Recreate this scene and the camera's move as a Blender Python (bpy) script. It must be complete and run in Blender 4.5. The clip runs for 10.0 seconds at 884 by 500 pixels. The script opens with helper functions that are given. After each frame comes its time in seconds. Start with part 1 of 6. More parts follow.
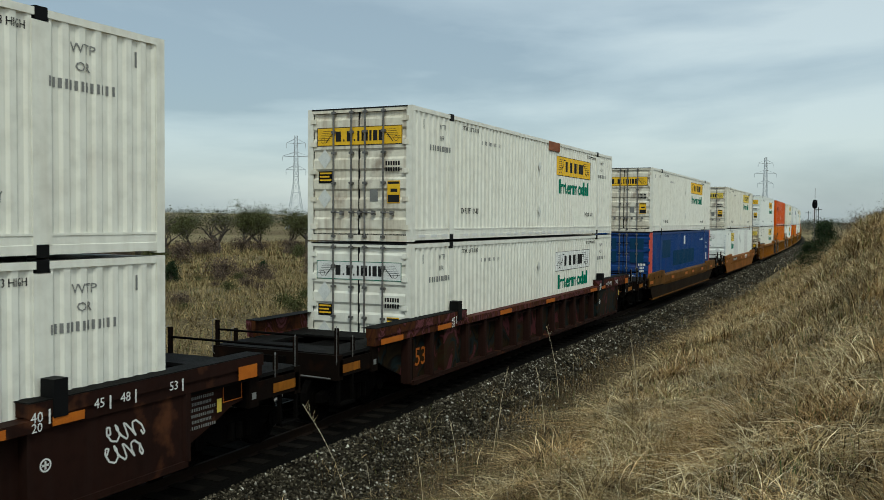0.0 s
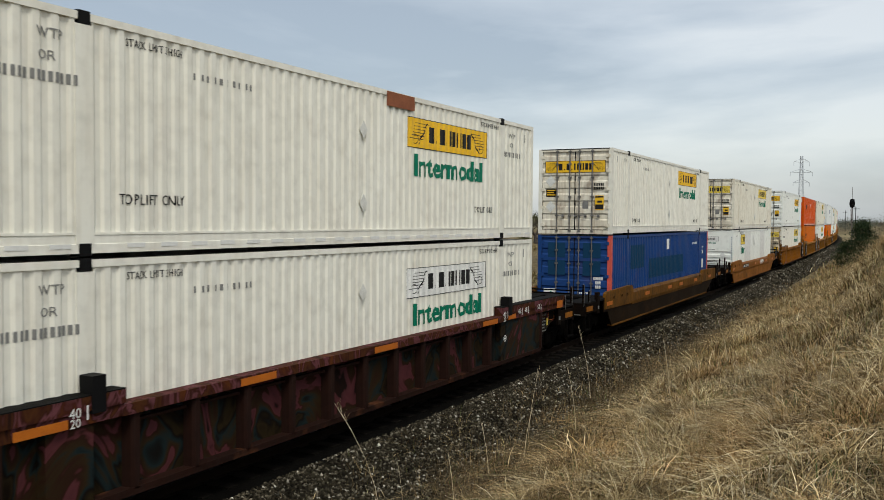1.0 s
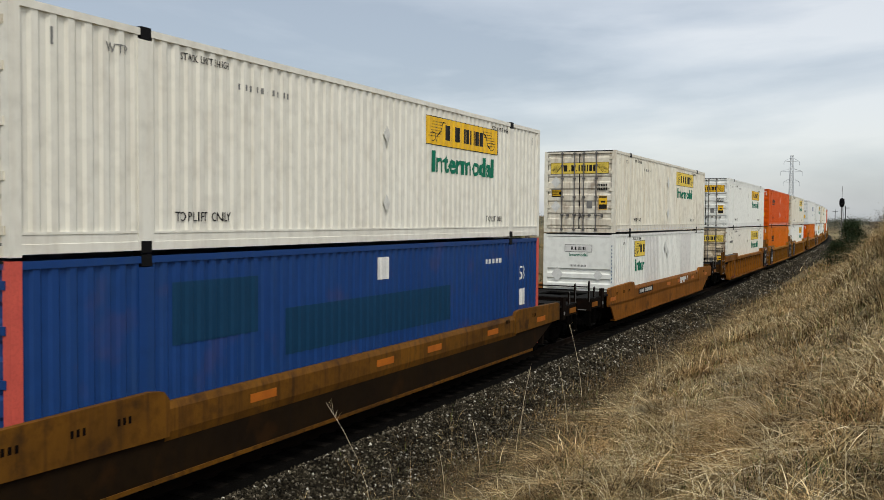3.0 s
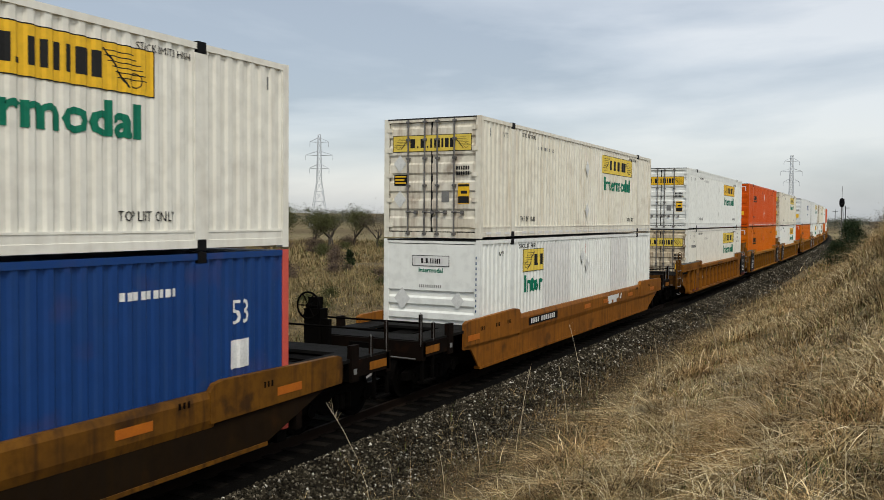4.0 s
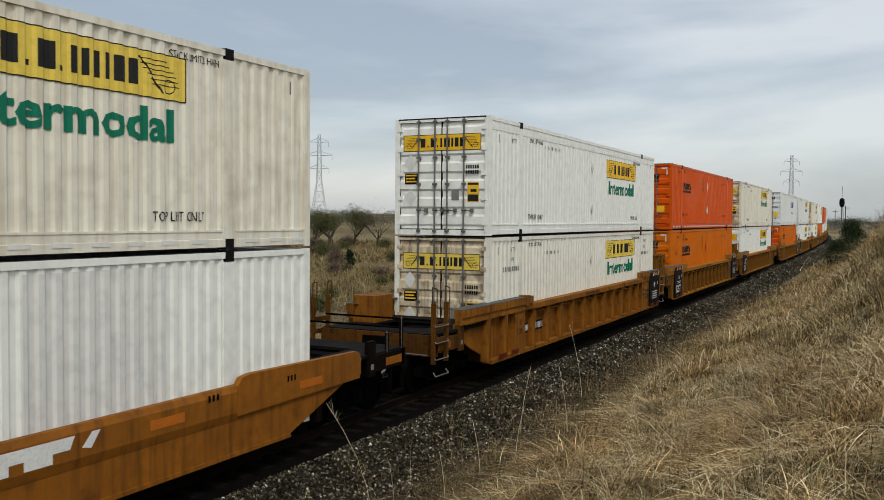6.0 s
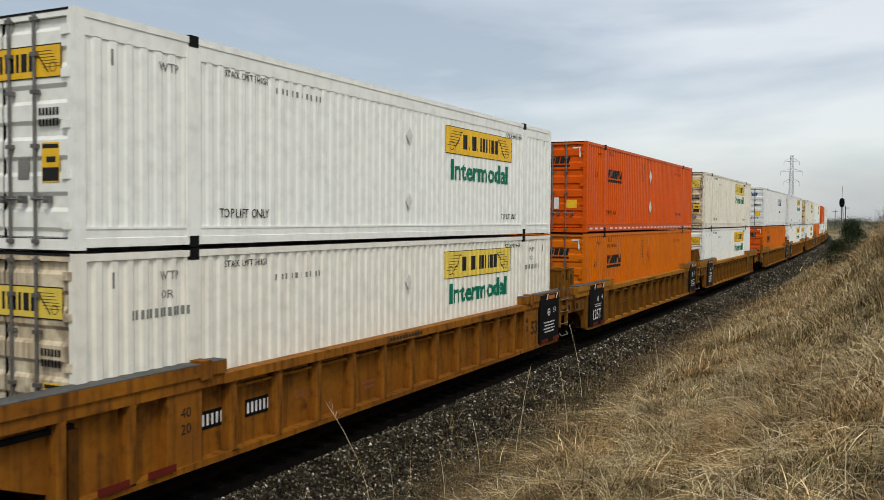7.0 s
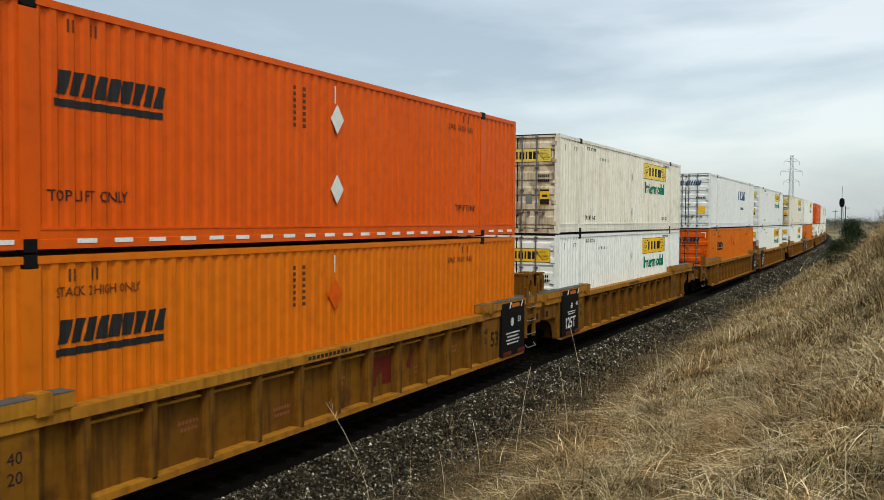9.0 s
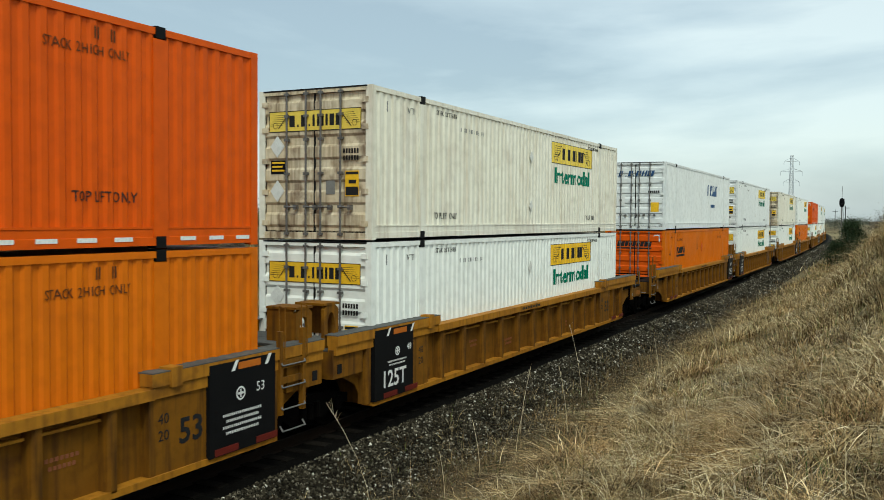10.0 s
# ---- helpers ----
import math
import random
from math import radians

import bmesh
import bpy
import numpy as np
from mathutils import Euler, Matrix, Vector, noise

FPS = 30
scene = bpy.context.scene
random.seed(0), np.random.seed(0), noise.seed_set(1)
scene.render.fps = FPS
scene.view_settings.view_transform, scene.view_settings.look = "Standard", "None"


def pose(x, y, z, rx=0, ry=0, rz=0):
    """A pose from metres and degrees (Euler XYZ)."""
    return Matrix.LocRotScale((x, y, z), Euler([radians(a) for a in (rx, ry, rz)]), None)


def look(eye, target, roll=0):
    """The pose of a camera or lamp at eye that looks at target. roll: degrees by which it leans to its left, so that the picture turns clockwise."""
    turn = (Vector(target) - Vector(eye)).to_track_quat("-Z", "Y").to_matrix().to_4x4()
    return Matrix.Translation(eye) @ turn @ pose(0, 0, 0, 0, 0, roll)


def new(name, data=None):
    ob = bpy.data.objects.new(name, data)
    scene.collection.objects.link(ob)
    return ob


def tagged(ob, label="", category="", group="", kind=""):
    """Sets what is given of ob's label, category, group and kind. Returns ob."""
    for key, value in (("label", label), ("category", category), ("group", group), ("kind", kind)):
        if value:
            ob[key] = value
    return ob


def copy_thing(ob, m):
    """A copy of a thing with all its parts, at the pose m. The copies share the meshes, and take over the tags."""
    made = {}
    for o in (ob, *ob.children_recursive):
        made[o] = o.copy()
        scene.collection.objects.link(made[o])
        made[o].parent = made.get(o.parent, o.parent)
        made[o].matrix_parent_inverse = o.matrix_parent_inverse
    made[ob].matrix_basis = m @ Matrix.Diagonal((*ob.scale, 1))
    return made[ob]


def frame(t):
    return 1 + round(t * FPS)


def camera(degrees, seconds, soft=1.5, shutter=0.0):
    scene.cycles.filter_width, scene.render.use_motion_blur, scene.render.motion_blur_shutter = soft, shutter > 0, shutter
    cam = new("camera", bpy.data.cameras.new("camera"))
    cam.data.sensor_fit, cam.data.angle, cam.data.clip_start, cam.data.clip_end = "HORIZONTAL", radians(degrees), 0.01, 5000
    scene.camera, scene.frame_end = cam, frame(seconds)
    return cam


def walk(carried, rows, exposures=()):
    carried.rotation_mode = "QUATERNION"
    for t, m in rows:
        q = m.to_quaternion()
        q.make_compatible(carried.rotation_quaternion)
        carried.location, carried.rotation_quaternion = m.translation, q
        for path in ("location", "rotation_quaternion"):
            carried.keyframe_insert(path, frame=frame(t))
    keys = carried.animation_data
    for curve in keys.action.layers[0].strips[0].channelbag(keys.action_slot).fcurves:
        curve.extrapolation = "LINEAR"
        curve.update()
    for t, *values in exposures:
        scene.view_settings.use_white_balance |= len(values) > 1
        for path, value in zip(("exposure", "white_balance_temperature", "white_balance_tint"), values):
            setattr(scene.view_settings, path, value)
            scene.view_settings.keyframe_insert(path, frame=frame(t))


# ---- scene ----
# The lens and the stand of the camera: on a grassy bank beside the line.
YAW, TILT, LEAN, EYE = 27.03, -2.074, 0.442, (0.0, 0.0, 3.765)
cam = camera(53.1, 10.0, soft=0.65, shutter=0.06)


def aim(yaw, tilt):
    a, b = radians(yaw), radians(tilt)
    way = Vector((-math.sin(a) * math.cos(b), math.cos(a) * math.cos(b), math.sin(b)))
    return look(EYE, Vector(EYE) + way * 10, LEAN)


walk(cam, [(t, aim(YAW + dy, TILT + dp)) for t, dy, dp in (
    (0.0, -1.47, 0.10), (0.2, -0.96, 0.10), (0.5, -0.61, 0.11), (0.8, 0.1, 0.09), (1.0, 0.55, 0.05),
    (1.2, 0.4, 0.02), (1.5, 0.10, 0.0), (2.0, 0.0, 0.0), (10.0, 0.0, 0.0))],
    exposures=[(0.0, -0.25, 6050, -3), (0.5, -0.14, 6250, 3), (1.0, -0.05, 6450, 8), (1.5, -0.18, 6500, 10), (2.0, -0.20, 6500, 10),
               (2.5, -0.05, 6500, 10), (4.5, 0.0, 6500, 10), (5.0, 0.06, 6500, 10), (5.5, -0.2, 6450, 9), (7.0, 0.0, 6500, 10), (8.5, -0.05, 6500, 10), (9.0, 0.12, 6400, 5), (9.3, 0.14, 6300, 1), (10.0, 0.11, 6200, -4)])

# The line: straight past the camera, then a long bend to its left, a tangent, and a bend back.
D, BEND, BEND_START, BEND_END, BACK = 9.873, 0.00035, 51.2, 310.0, 480.0


def on_line(s):
    """Place and heading (radians, to the left) of the track's centre s metres along."""
    if s <= BEND_START:
        return -D, s, 0.0
    th = BEND * (min(s, BEND_END) - BEND_START)
    x, y = -D - (1 - math.cos(th)) / BEND, BEND_START + math.sin(th) / BEND
    if s > BEND_END:
        u = min(s, BACK) - BEND_END
        x, y = x - u * math.sin(th), y + u * math.cos(th)
    if s > BACK:
        u, k = s - BACK, 0.00012
        a = max(th - k * u, 0.02)
        m = (th + a) / 2
        x, y, th = x - u * math.sin(m), y + u * math.cos(m), a
    return x, y, th


# How far the train has come, second by second.
ROLLED = ((0.0, 0.0), (0.2, 1.5), (0.5, 4.55), (1.0, 11.11), (1.5, 16.94), (2.0, 21.99), (2.5, 28.32), (2.7, 30.29), (4.0, 44.35),
          (4.5, 50.69), (5.0, 56.51), (5.5, 62.66), (6.8, 75.98), (7.0, 79.2), (7.5, 84.0), (8.0, 89.12), (8.5, 95.69), (9.0, 101.22),
          (9.5, 105.9), (10.0, 111.43))


def put(s, z=0.0, side=0.0):
    x, y, th = on_line(s)
    return pose(x + side * math.cos(th), y + side * math.sin(th), z, 0, 0, math.degrees(th))


# ---- light ----
world = bpy.data.worlds.new("sky")
scene.world = world
world.use_nodes = True
wn, wl = world.node_tree.nodes, world.node_tree.links
wn.clear()
SUN_EL, SUN_AZ = radians(51), radians(142)


def wnode(kind, **vals):
    n = wn.new(kind)
    for k, v in vals.items():
        n.inputs[k].default_value = v
    return n


sky = wn.new("ShaderNodeTexSky")
sky.sky_type, sky.sun_disc, sky.sun_elevation, sky.sun_rotation = "NISHITA", False, SUN_EL, SUN_AZ
sky.air_density, sky.dust_density = 1.0, 2.0
sky_s = wn.new("ShaderNodeBackground")
sky_s.inputs["Strength"].default_value = 0.05
wl.new(sky.outputs[0], sky_s.inputs[0])
# a sheet of cloud: long soft bands over the whole sky
co = wn.new("ShaderNodeTexCoord")
sep = wn.new("ShaderNodeSeparateXYZ")
wl.new(co.outputs["Generated"], sep.inputs[0])
mp = wn.new("ShaderNodeMapping")
mp.inputs["Rotation"].default_value = (radians(0), radians(-4), radians(27))
mp.inputs["Scale"].default_value = (1.0, 1.0, 4.6)
wl.new(co.outputs["Generated"], mp.inputs[0])
n1 = wnode("ShaderNodeTexNoise", Scale=1.1, Detail=8.0, Roughness=0.52, Distortion=0.5)
wl.new(mp.outputs[0], n1.inputs["Vector"])


def wmath(op, a, b, clamp=False):
    n = wn.new("ShaderNodeMath")
    n.operation, n.use_clamp = op, clamp
    for i, v in enumerate((a, b)):
        if isinstance(v, (int, float)):
            n.inputs[i].default_value = v
        else:
            wl.new(v, n.inputs[i])
    return n.outputs[0]


# one long slanting edge in the cloud: a bright roll under a slate-blue gap
along = wn.new("ShaderNodeVectorMath")
along.operation = "DOT_PRODUCT"
along.inputs[1].default_value = (-0.121, -0.062, 1.0)
wl.new(co.outputs["Generated"], along.inputs[0])
n2 = wnode("ShaderNodeTexNoise", Scale=2.0, Detail=6.0, Roughness=0.55)
wl.new(mp.outputs[0], n2.inputs["Vector"])
edge_h = wmath("ADD", along.outputs["Value"], wmath("MULTIPLY", wmath("SUBTRACT", n2.outputs["Fac"], 0.5), 0.24))
roll = wn.new("ShaderNodeValToRGB")
roll.color_ramp.interpolation = "EASE"
re_ = roll.color_ramp.elements
re_[0].position, re_[0].color = 0.02, (0.47, 0.47, 0.47, 1)
re_[1].position, re_[1].color = 0.42, (0.5, 0.5, 0.5, 1)
for pos, v in ((0.07, 0.50), (0.125, 0.585), (0.185, 0.465), (0.25, 0.475)):
    re_.new(pos).color = (v, v, v, 1)
wl.new(edge_h, roll.inputs[0])
east = wn.new("ShaderNodeVectorMath")
east.operation = "DOT_PRODUCT"
east.inputs[1].default_value = (0.891, 0.454, 0.0)
wl.new(co.outputs["Generated"], east.inputs[0])
cloud_f = wmath("ADD", wmath("ADD", n1.outputs["Fac"], wmath("SUBTRACT", roll.outputs[0], 0.5)), wmath("MULTIPLY", east.outputs["Value"], 0.17))
ramp = wn.new("ShaderNodeValToRGB")
e = ramp.color_ramp.elements
e[0].position, e[0].color = 0.38, (0.40, 0.435, 0.47, 1)
e[1].position, e[1].color = 0.62, (0.80, 0.80, 0.785, 1)
mid = e.new(0.5)
mid.color = (0.60, 0.625, 0.645, 1)
wl.new(cloud_f, ramp.inputs[0])
cloud_s = wn.new("ShaderNodeBackground")
# an overcast sky is brighter overhead than along the horizon
wl.new(wmath("ADD", 0.78, wmath("MULTIPLY", wmath("MAXIMUM", wmath("SUBTRACT", sep.outputs["Z"], 0.25), 0.0), 0.75)), cloud_s.inputs["Strength"])
wl.new(ramp.outputs[0], cloud_s.inputs[0])
add = wn.new("ShaderNodeAddShader")
wl.new(sky_s.outputs[0], add.inputs[0])
wl.new(cloud_s.outputs[0], add.inputs[1])
out = wn.new("ShaderNodeOutputWorld")
wl.new(add.outputs[0], out.inputs[0])

sun = new("sun", bpy.data.lights.new("sun", "SUN"))
sun.data.energy, sun.data.angle, sun.data.color = 1.85, radians(14), (1.0, 0.94, 0.82)
az, el = SUN_AZ, SUN_EL
sun.matrix_world = look((0, 0, 60), Vector((0, 0, 60)) - Vector((math.sin(az) * math.cos(el), math.cos(az) * math.cos(el), math.sin(el))))

# ---- materials ----
def material(name, colour, rough=0.6, metal=0.0, second=None, scale=3.0, bump=0.0, bump_scale=40.0, streak=None, streak_amount=0.0, spots=None, spot_amount=0.0, vary=0.0, stretch=(1, 1, 1), gloss=0.22):
    """A painted, earthen or metal surface: two scales of tone, streaks of dirt that run down, spots of rust, fine relief."""
    m = bpy.data.materials.new(name)
    m.use_nodes = True
    n, l = m.node_tree.nodes, m.node_tree.links
    b = n["Principled BSDF"]
    b.inputs["Metallic"].default_value = metal
    b.inputs["Specular IOR Level"].default_value = gloss
    tc = n.new("ShaderNodeTexCoord")
    mp = n.new("ShaderNodeMapping")
    mp.inputs["Scale"].default_value = stretch
    l.new(tc.outputs["Object"], mp.inputs[0])
    oi = n.new("ShaderNodeObjectInfo")

    def noise_fac(sc, detail, lo, hi, vec=None):
        t = n.new("ShaderNodeTexNoise")
        t.inputs["Scale"].default_value, t.inputs["Detail"].default_value = sc, detail
        l.new(vec or mp.outputs[0], t.inputs["Vector"])
        r = n.new("ShaderNodeMapRange")
        r.inputs["From Min"].default_value, r.inputs["From Max"].default_value = lo, hi
        l.new(t.outputs["Fac"], r.inputs["Value"])
        return r.outputs[0], t.outputs["Fac"]

    def mixed(a, bcol, fac, amount):
        x = n.new("ShaderNodeMix")
        x.data_type = "RGBA"
        x.inputs["A"].default_value = (*colour, 1)
        if a is not None:
            l.new(a, x.inputs["A"])
        x.inputs["B"].default_value = (*bcol, 1)
        mu = n.new("ShaderNodeMath")
        mu.operation = "MULTIPLY"
        mu.inputs[1].default_value = amount
        l.new(fac, mu.inputs[0])
        l.new(mu.outputs[0], x.inputs["Factor"])
        return x.outputs["Result"]

    second = second or tuple(c * 0.8 for c in colour)
    f, raw = noise_fac(scale, 6.0, 0.3, 0.7)
    col = mixed(None, second, f, 0.8)
    f2, _ = noise_fac(scale * 9, 4.0, 0.45, 0.75)
    col = mixed(col, tuple(c * 0.72 for c in second), f2, 0.5)
    if streak:
        ms = n.new("ShaderNodeMapping")
        ms.inputs["Scale"].default_value = (5.0, 5.0, 0.35)
        l.new(tc.outputs["Object"], ms.inputs[0])
        f3, _ = noise_fac(1.6, 5.0, 0.48, 0.72, ms.outputs[0])
        col = mixed(col, streak, f3, streak_amount)
    if spots:
        f4, _ = noise_fac(scale * 2.3, 9.0, 0.58, 0.68)
        col = mixed(col, spots, f4, spot_amount)
    if vary:
        hs = n.new("ShaderNodeHueSaturation")
        mr = n.new("ShaderNodeMapRange")
        mr.inputs["To Min"].default_value, mr.inputs["To Max"].default_value = 1 - vary, 1 + vary
        l.new(oi.outputs["Random"], mr.inputs["Value"])
        l.new(mr.outputs[0], hs.inputs["Value"])
        l.new(col, hs.inputs["Color"])
        col = hs.outputs[0]
    l.new(col, b.inputs["Base Color"])
    rr = n.new("ShaderNodeMapRange")
    rr.inputs["To Min"].default_value, rr.inputs["To Max"].default_value = max(rough - 0.12, 0.02), min(rough + 0.12, 1)
    l.new(raw, rr.inputs["Value"])
    l.new(rr.outputs[0], b.inputs["Roughness"])
    if bump:
        t = n.new("ShaderNodeTexNoise")
        t.inputs["Scale"].default_value, t.inputs["Detail"].default_value = bump_scale, 5.0
        l.new(mp.outputs[0], t.inputs["Vector"])
        bp = n.new("ShaderNodeBump")
        bp.inputs["Strength"].default_value, bp.inputs["Distance"].default_value = bump, 0.02
        l.new(t.outputs["Fac"], bp.inputs["Height"])
        l.new(bp.outputs[0], b.inputs["Normal"])
    return m


RUST = (0.16, 0.06, 0.025)
M = {}
M["cream"] = material("cream_paint", (0.745, 0.725, 0.63), 0.5, second=(0.70, 0.67, 0.55), scale=0.5, streak=(0.40, 0.30, 0.19), streak_amount=0.42, spots=RUST, spot_amount=0.14, bump=0.05)
M["ivory"] = material("ivory_paint", (0.76, 0.75, 0.67), 0.5, second=(0.72, 0.70, 0.61), scale=0.5, streak=(0.47, 0.41, 0.31), streak_amount=0.22, spots=RUST, spot_amount=0.06, bump=0.05)
M["white"] = material("white_paint", (0.79, 0.81, 0.76), 0.45, second=(0.75, 0.765, 0.715), scale=0.5, streak=(0.5, 0.48, 0.43), streak_amount=0.10, bump=0.04)
M["grey_white"] = material("grey_white_paint", (0.72, 0.74, 0.72), 0.5, second=(0.66, 0.68, 0.66), scale=0.5, streak=(0.45, 0.43, 0.38), streak_amount=0.16, bump=0.04)
M["patch"] = material("fresh_grey_paint", (0.68, 0.68, 0.65), 0.45, second=(0.62, 0.62, 0.59), scale=0.6)
M["blue"] = material("blue_paint", (0.009, 0.040, 0.155), 0.45, second=(0.012, 0.050, 0.185), scale=0.5, streak=(0.02, 0.05, 0.12), streak_amount=0.4, spots=RUST, spot_amount=0.1, gloss=0.12)
M["blue_dark"] = material("overpainted_dark_blue", (0.006, 0.036, 0.082), 0.55, second=(0.007, 0.042, 0.095), gloss=0.1)
M["red_post"] = material("faded_red_paint", (0.60, 0.10, 0.07), 0.5, second=(0.5, 0.08, 0.06))
M["orange"] = material("deep_orange_paint", (0.62, 0.088, 0.002), 0.45, second=(0.54, 0.072, 0.002), scale=0.5, streak=(0.46, 0.07, 0.006), streak_amount=0.3, gloss=0.1)
M["amber"] = material("faded_orange_paint", (0.60, 0.145, 0.003), 0.5, second=(0.52, 0.118, 0.003), scale=0.5, streak=(0.47, 0.115, 0.01), streak_amount=0.3, gloss=0.1)
M["car_yellow"] = material("grimy_yellow_car_paint", (0.38, 0.165, 0.014), 0.6, second=(0.27, 0.11, 0.011), scale=0.7, streak=(0.08, 0.034, 0.01), streak_amount=0.5, spots=(0.05, 0.02, 0.009), spot_amount=0.45, bump=0.1, gloss=0.1)
M["car_orange"] = material("rusty_orange_car_paint", (0.30, 0.108, 0.010), 0.6, second=(0.16, 0.058, 0.009), scale=0.6, streak=(0.05, 0.02, 0.008), streak_amount=0.55, spots=(0.045, 0.018, 0.008), spot_amount=0.55, bump=0.1, gloss=0.1)
# Grimy orange, with the shade of the inward-leaning lower plates painted in.
M["car_low_shade"] = material("shaded_grimy_orange_paint", (0.020, 0.011, 0.004), 0.65, second=(0.009, 0.0055, 0.003), scale=0.6, streak=(0.012, 0.008, 0.005), streak_amount=0.7, spots=(0.06, 0.024, 0.005), spot_amount=0.25, bump=0.1, gloss=0.05)
M["car_chipped"] = material("chipped_orange_chord_paint", (0.175, 0.073, 0.008), 0.6, second=(0.065, 0.029, 0.006), scale=0.8, streak=(0.03, 0.014, 0.007), streak_amount=0.7, spots=(0.02, 0.011, 0.007), spot_amount=0.7, bump=0.12, gloss=0.08)
M["car_brown"] = material("dark_brown_car_paint", (0.022, 0.009, 0.006), 0.65, second=(0.013, 0.006, 0.0045), scale=0.7, streak=(0.02, 0.012, 0.01), streak_amount=0.5, spots=RUST, spot_amount=0.4, bump=0.1, gloss=0.05)
# Oily steel; the deep shade under the cars is put into its colour.
M["shaded_grime"] = material("shaded_oily_steel", (0.0022, 0.0020, 0.0018), 0.85, second=(0.0036, 0.003, 0.0025), scale=4, bump=0.2, gloss=0.02)
M["tread"] = material("galvanised_tread_plate", (0.10, 0.10, 0.095), 0.7, second=(0.06, 0.06, 0.056), scale=3, spots=(0.03, 0.028, 0.025), spot_amount=0.5, bump=0.3, gloss=0.1)
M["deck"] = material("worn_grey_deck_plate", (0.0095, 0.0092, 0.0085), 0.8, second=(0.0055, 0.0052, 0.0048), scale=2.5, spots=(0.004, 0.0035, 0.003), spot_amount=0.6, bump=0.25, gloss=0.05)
M["black"] = material("black_paint", (0.0055, 0.0055, 0.006), 0.55, second=(0.008, 0.008, 0.008), scale=2, gloss=0.06)
M["steel"] = material("galvanised_steel", (0.21, 0.205, 0.195), 0.5, 0.6, second=(0.12, 0.112, 0.105), scale=6, spots=RUST, spot_amount=0.3)
# Grimy car ends, darkened further to carry the shade down there.
M["car_dark"] = material("shaded_grimy_steel", (0.0075, 0.0045, 0.003), 0.75, second=(0.004, 0.003, 0.0022), scale=1.5, spots=(0.024, 0.009, 0.004), spot_amount=0.3, bump=0.15, gloss=0.03)
M["car_worn"] = material("soot_caked_yellow_paint", (0.115, 0.045, 0.006), 0.7, second=(0.05, 0.021, 0.005), scale=1.6, streak=(0.015, 0.009, 0.005), streak_amount=0.6, spots=(0.014, 0.008, 0.005), spot_amount=0.6, bump=0.15, gloss=0.06)
M["car_rust"] = material("rusty_yellow_car_paint", (0.28, 0.105, 0.008), 0.65, second=(0.155, 0.056, 0.008), scale=0.9, streak=(0.03, 0.013, 0.006), streak_amount=0.7, spots=(0.03, 0.012, 0.006), spot_amount=0.65, bump=0.12, gloss=0.1)
# Darker copy of the car yellow: the chord's shade painted in, under grimy streaks.
M["car_side"] = material("shaded_grimy_yellow_side", (0.205, 0.086, 0.006), 0.65, second=(0.112, 0.045, 0.005), scale=0.7, streak=(0.03, 0.014, 0.006), streak_amount=0.75, spots=(0.04, 0.015, 0.007), spot_amount=0.5, bump=0.1, gloss=0.1)
M["stained"] = material("rust_stained_door_paint", (0.66, 0.60, 0.46), 0.55, second=(0.52, 0.40, 0.23), scale=1.1, streak=(0.13, 0.075, 0.035), streak_amount=0.85, spots=(0.10, 0.05, 0.025), spot_amount=0.6, bump=0.05)
M["sooty"] = material("rust_specked_door_paint", (0.73, 0.70, 0.60), 0.55, second=(0.66, 0.61, 0.48), scale=0.9, streak=(0.24, 0.15, 0.08), streak_amount=0.5, spots=(0.13, 0.07, 0.04), spot_amount=0.5, bump=0.05)
# Oily stone, near black: the shadow under the train is in this colour.
M["oily_bed"] = material("shadowed_oily_ballast", (0.0045, 0.0042, 0.0036), 0.9, second=(0.0025, 0.0023, 0.002), scale=2.0, bump=1.0, bump_scale=28, gloss=0.02)
# Rail and tie colours include the darkness of the shade beneath the train.
M["rail"] = material("shaded_rail_steel", (0.012, 0.008, 0.006), 0.6, 0.3, second=(0.018, 0.011, 0.007), scale=6, gloss=0.06)
M["tie"] = material("shaded_timber", (0.012, 0.010, 0.008), 0.9, second=(0.007, 0.006, 0.005), scale=4, bump=0.4, vary=0.25, gloss=0.03)
M["yellow"] = material("yellow_sticker", (0.78, 0.47, 0.02), 0.5, second=(0.70, 0.41, 0.02), scale=1.2)
M["pale_yellow"] = material("faded_yellow_sticker", (0.72, 0.55, 0.09), 0.5, second=(0.66, 0.48, 0.07), scale=1.2)
M["ink"] = material("black_ink", (0.02, 0.02, 0.02), 0.5, gloss=0.1)
M["green_ink"] = material("green_ink", (0.0, 0.16, 0.09), 0.5, second=(0.0, 0.13, 0.075))
M["navy_ink"] = material("navy_ink", (0.03, 0.08, 0.19), 0.5)
M["white_ink"] = material("white_ink", (0.75, 0.75, 0.72), 0.5)
M["grey_ink"] = material("faded_grey_ink", (0.2, 0.2, 0.19), 0.6)
M["faded_ink"] = material("faded_brown_ink", (0.10, 0.035, 0.012), 0.6, gloss=0.1)
M["tape"] = material("reflective_orange_tape", (0.47, 0.135, 0.012), 0.45, second=(0.36, 0.095, 0.012), scale=5)
M["red_tape"] = material("dull_red_tape", (0.13, 0.014, 0.008), 0.5, second=(0.08, 0.01, 0.006), scale=3)
M["rust_plate"] = material("rusty_primer_patch", (0.27, 0.09, 0.035), 0.7, second=(0.17, 0.055, 0.025), scale=4)
M["placard"] = material("aluminium_placard", (0.68, 0.69, 0.66), 0.5, 0.0, second=(0.56, 0.57, 0.54), scale=6)
M["pale_plate"] = material("white_painted_placard_holder", (0.66, 0.66, 0.61), 0.5, second=(0.55, 0.54, 0.49), scale=5)
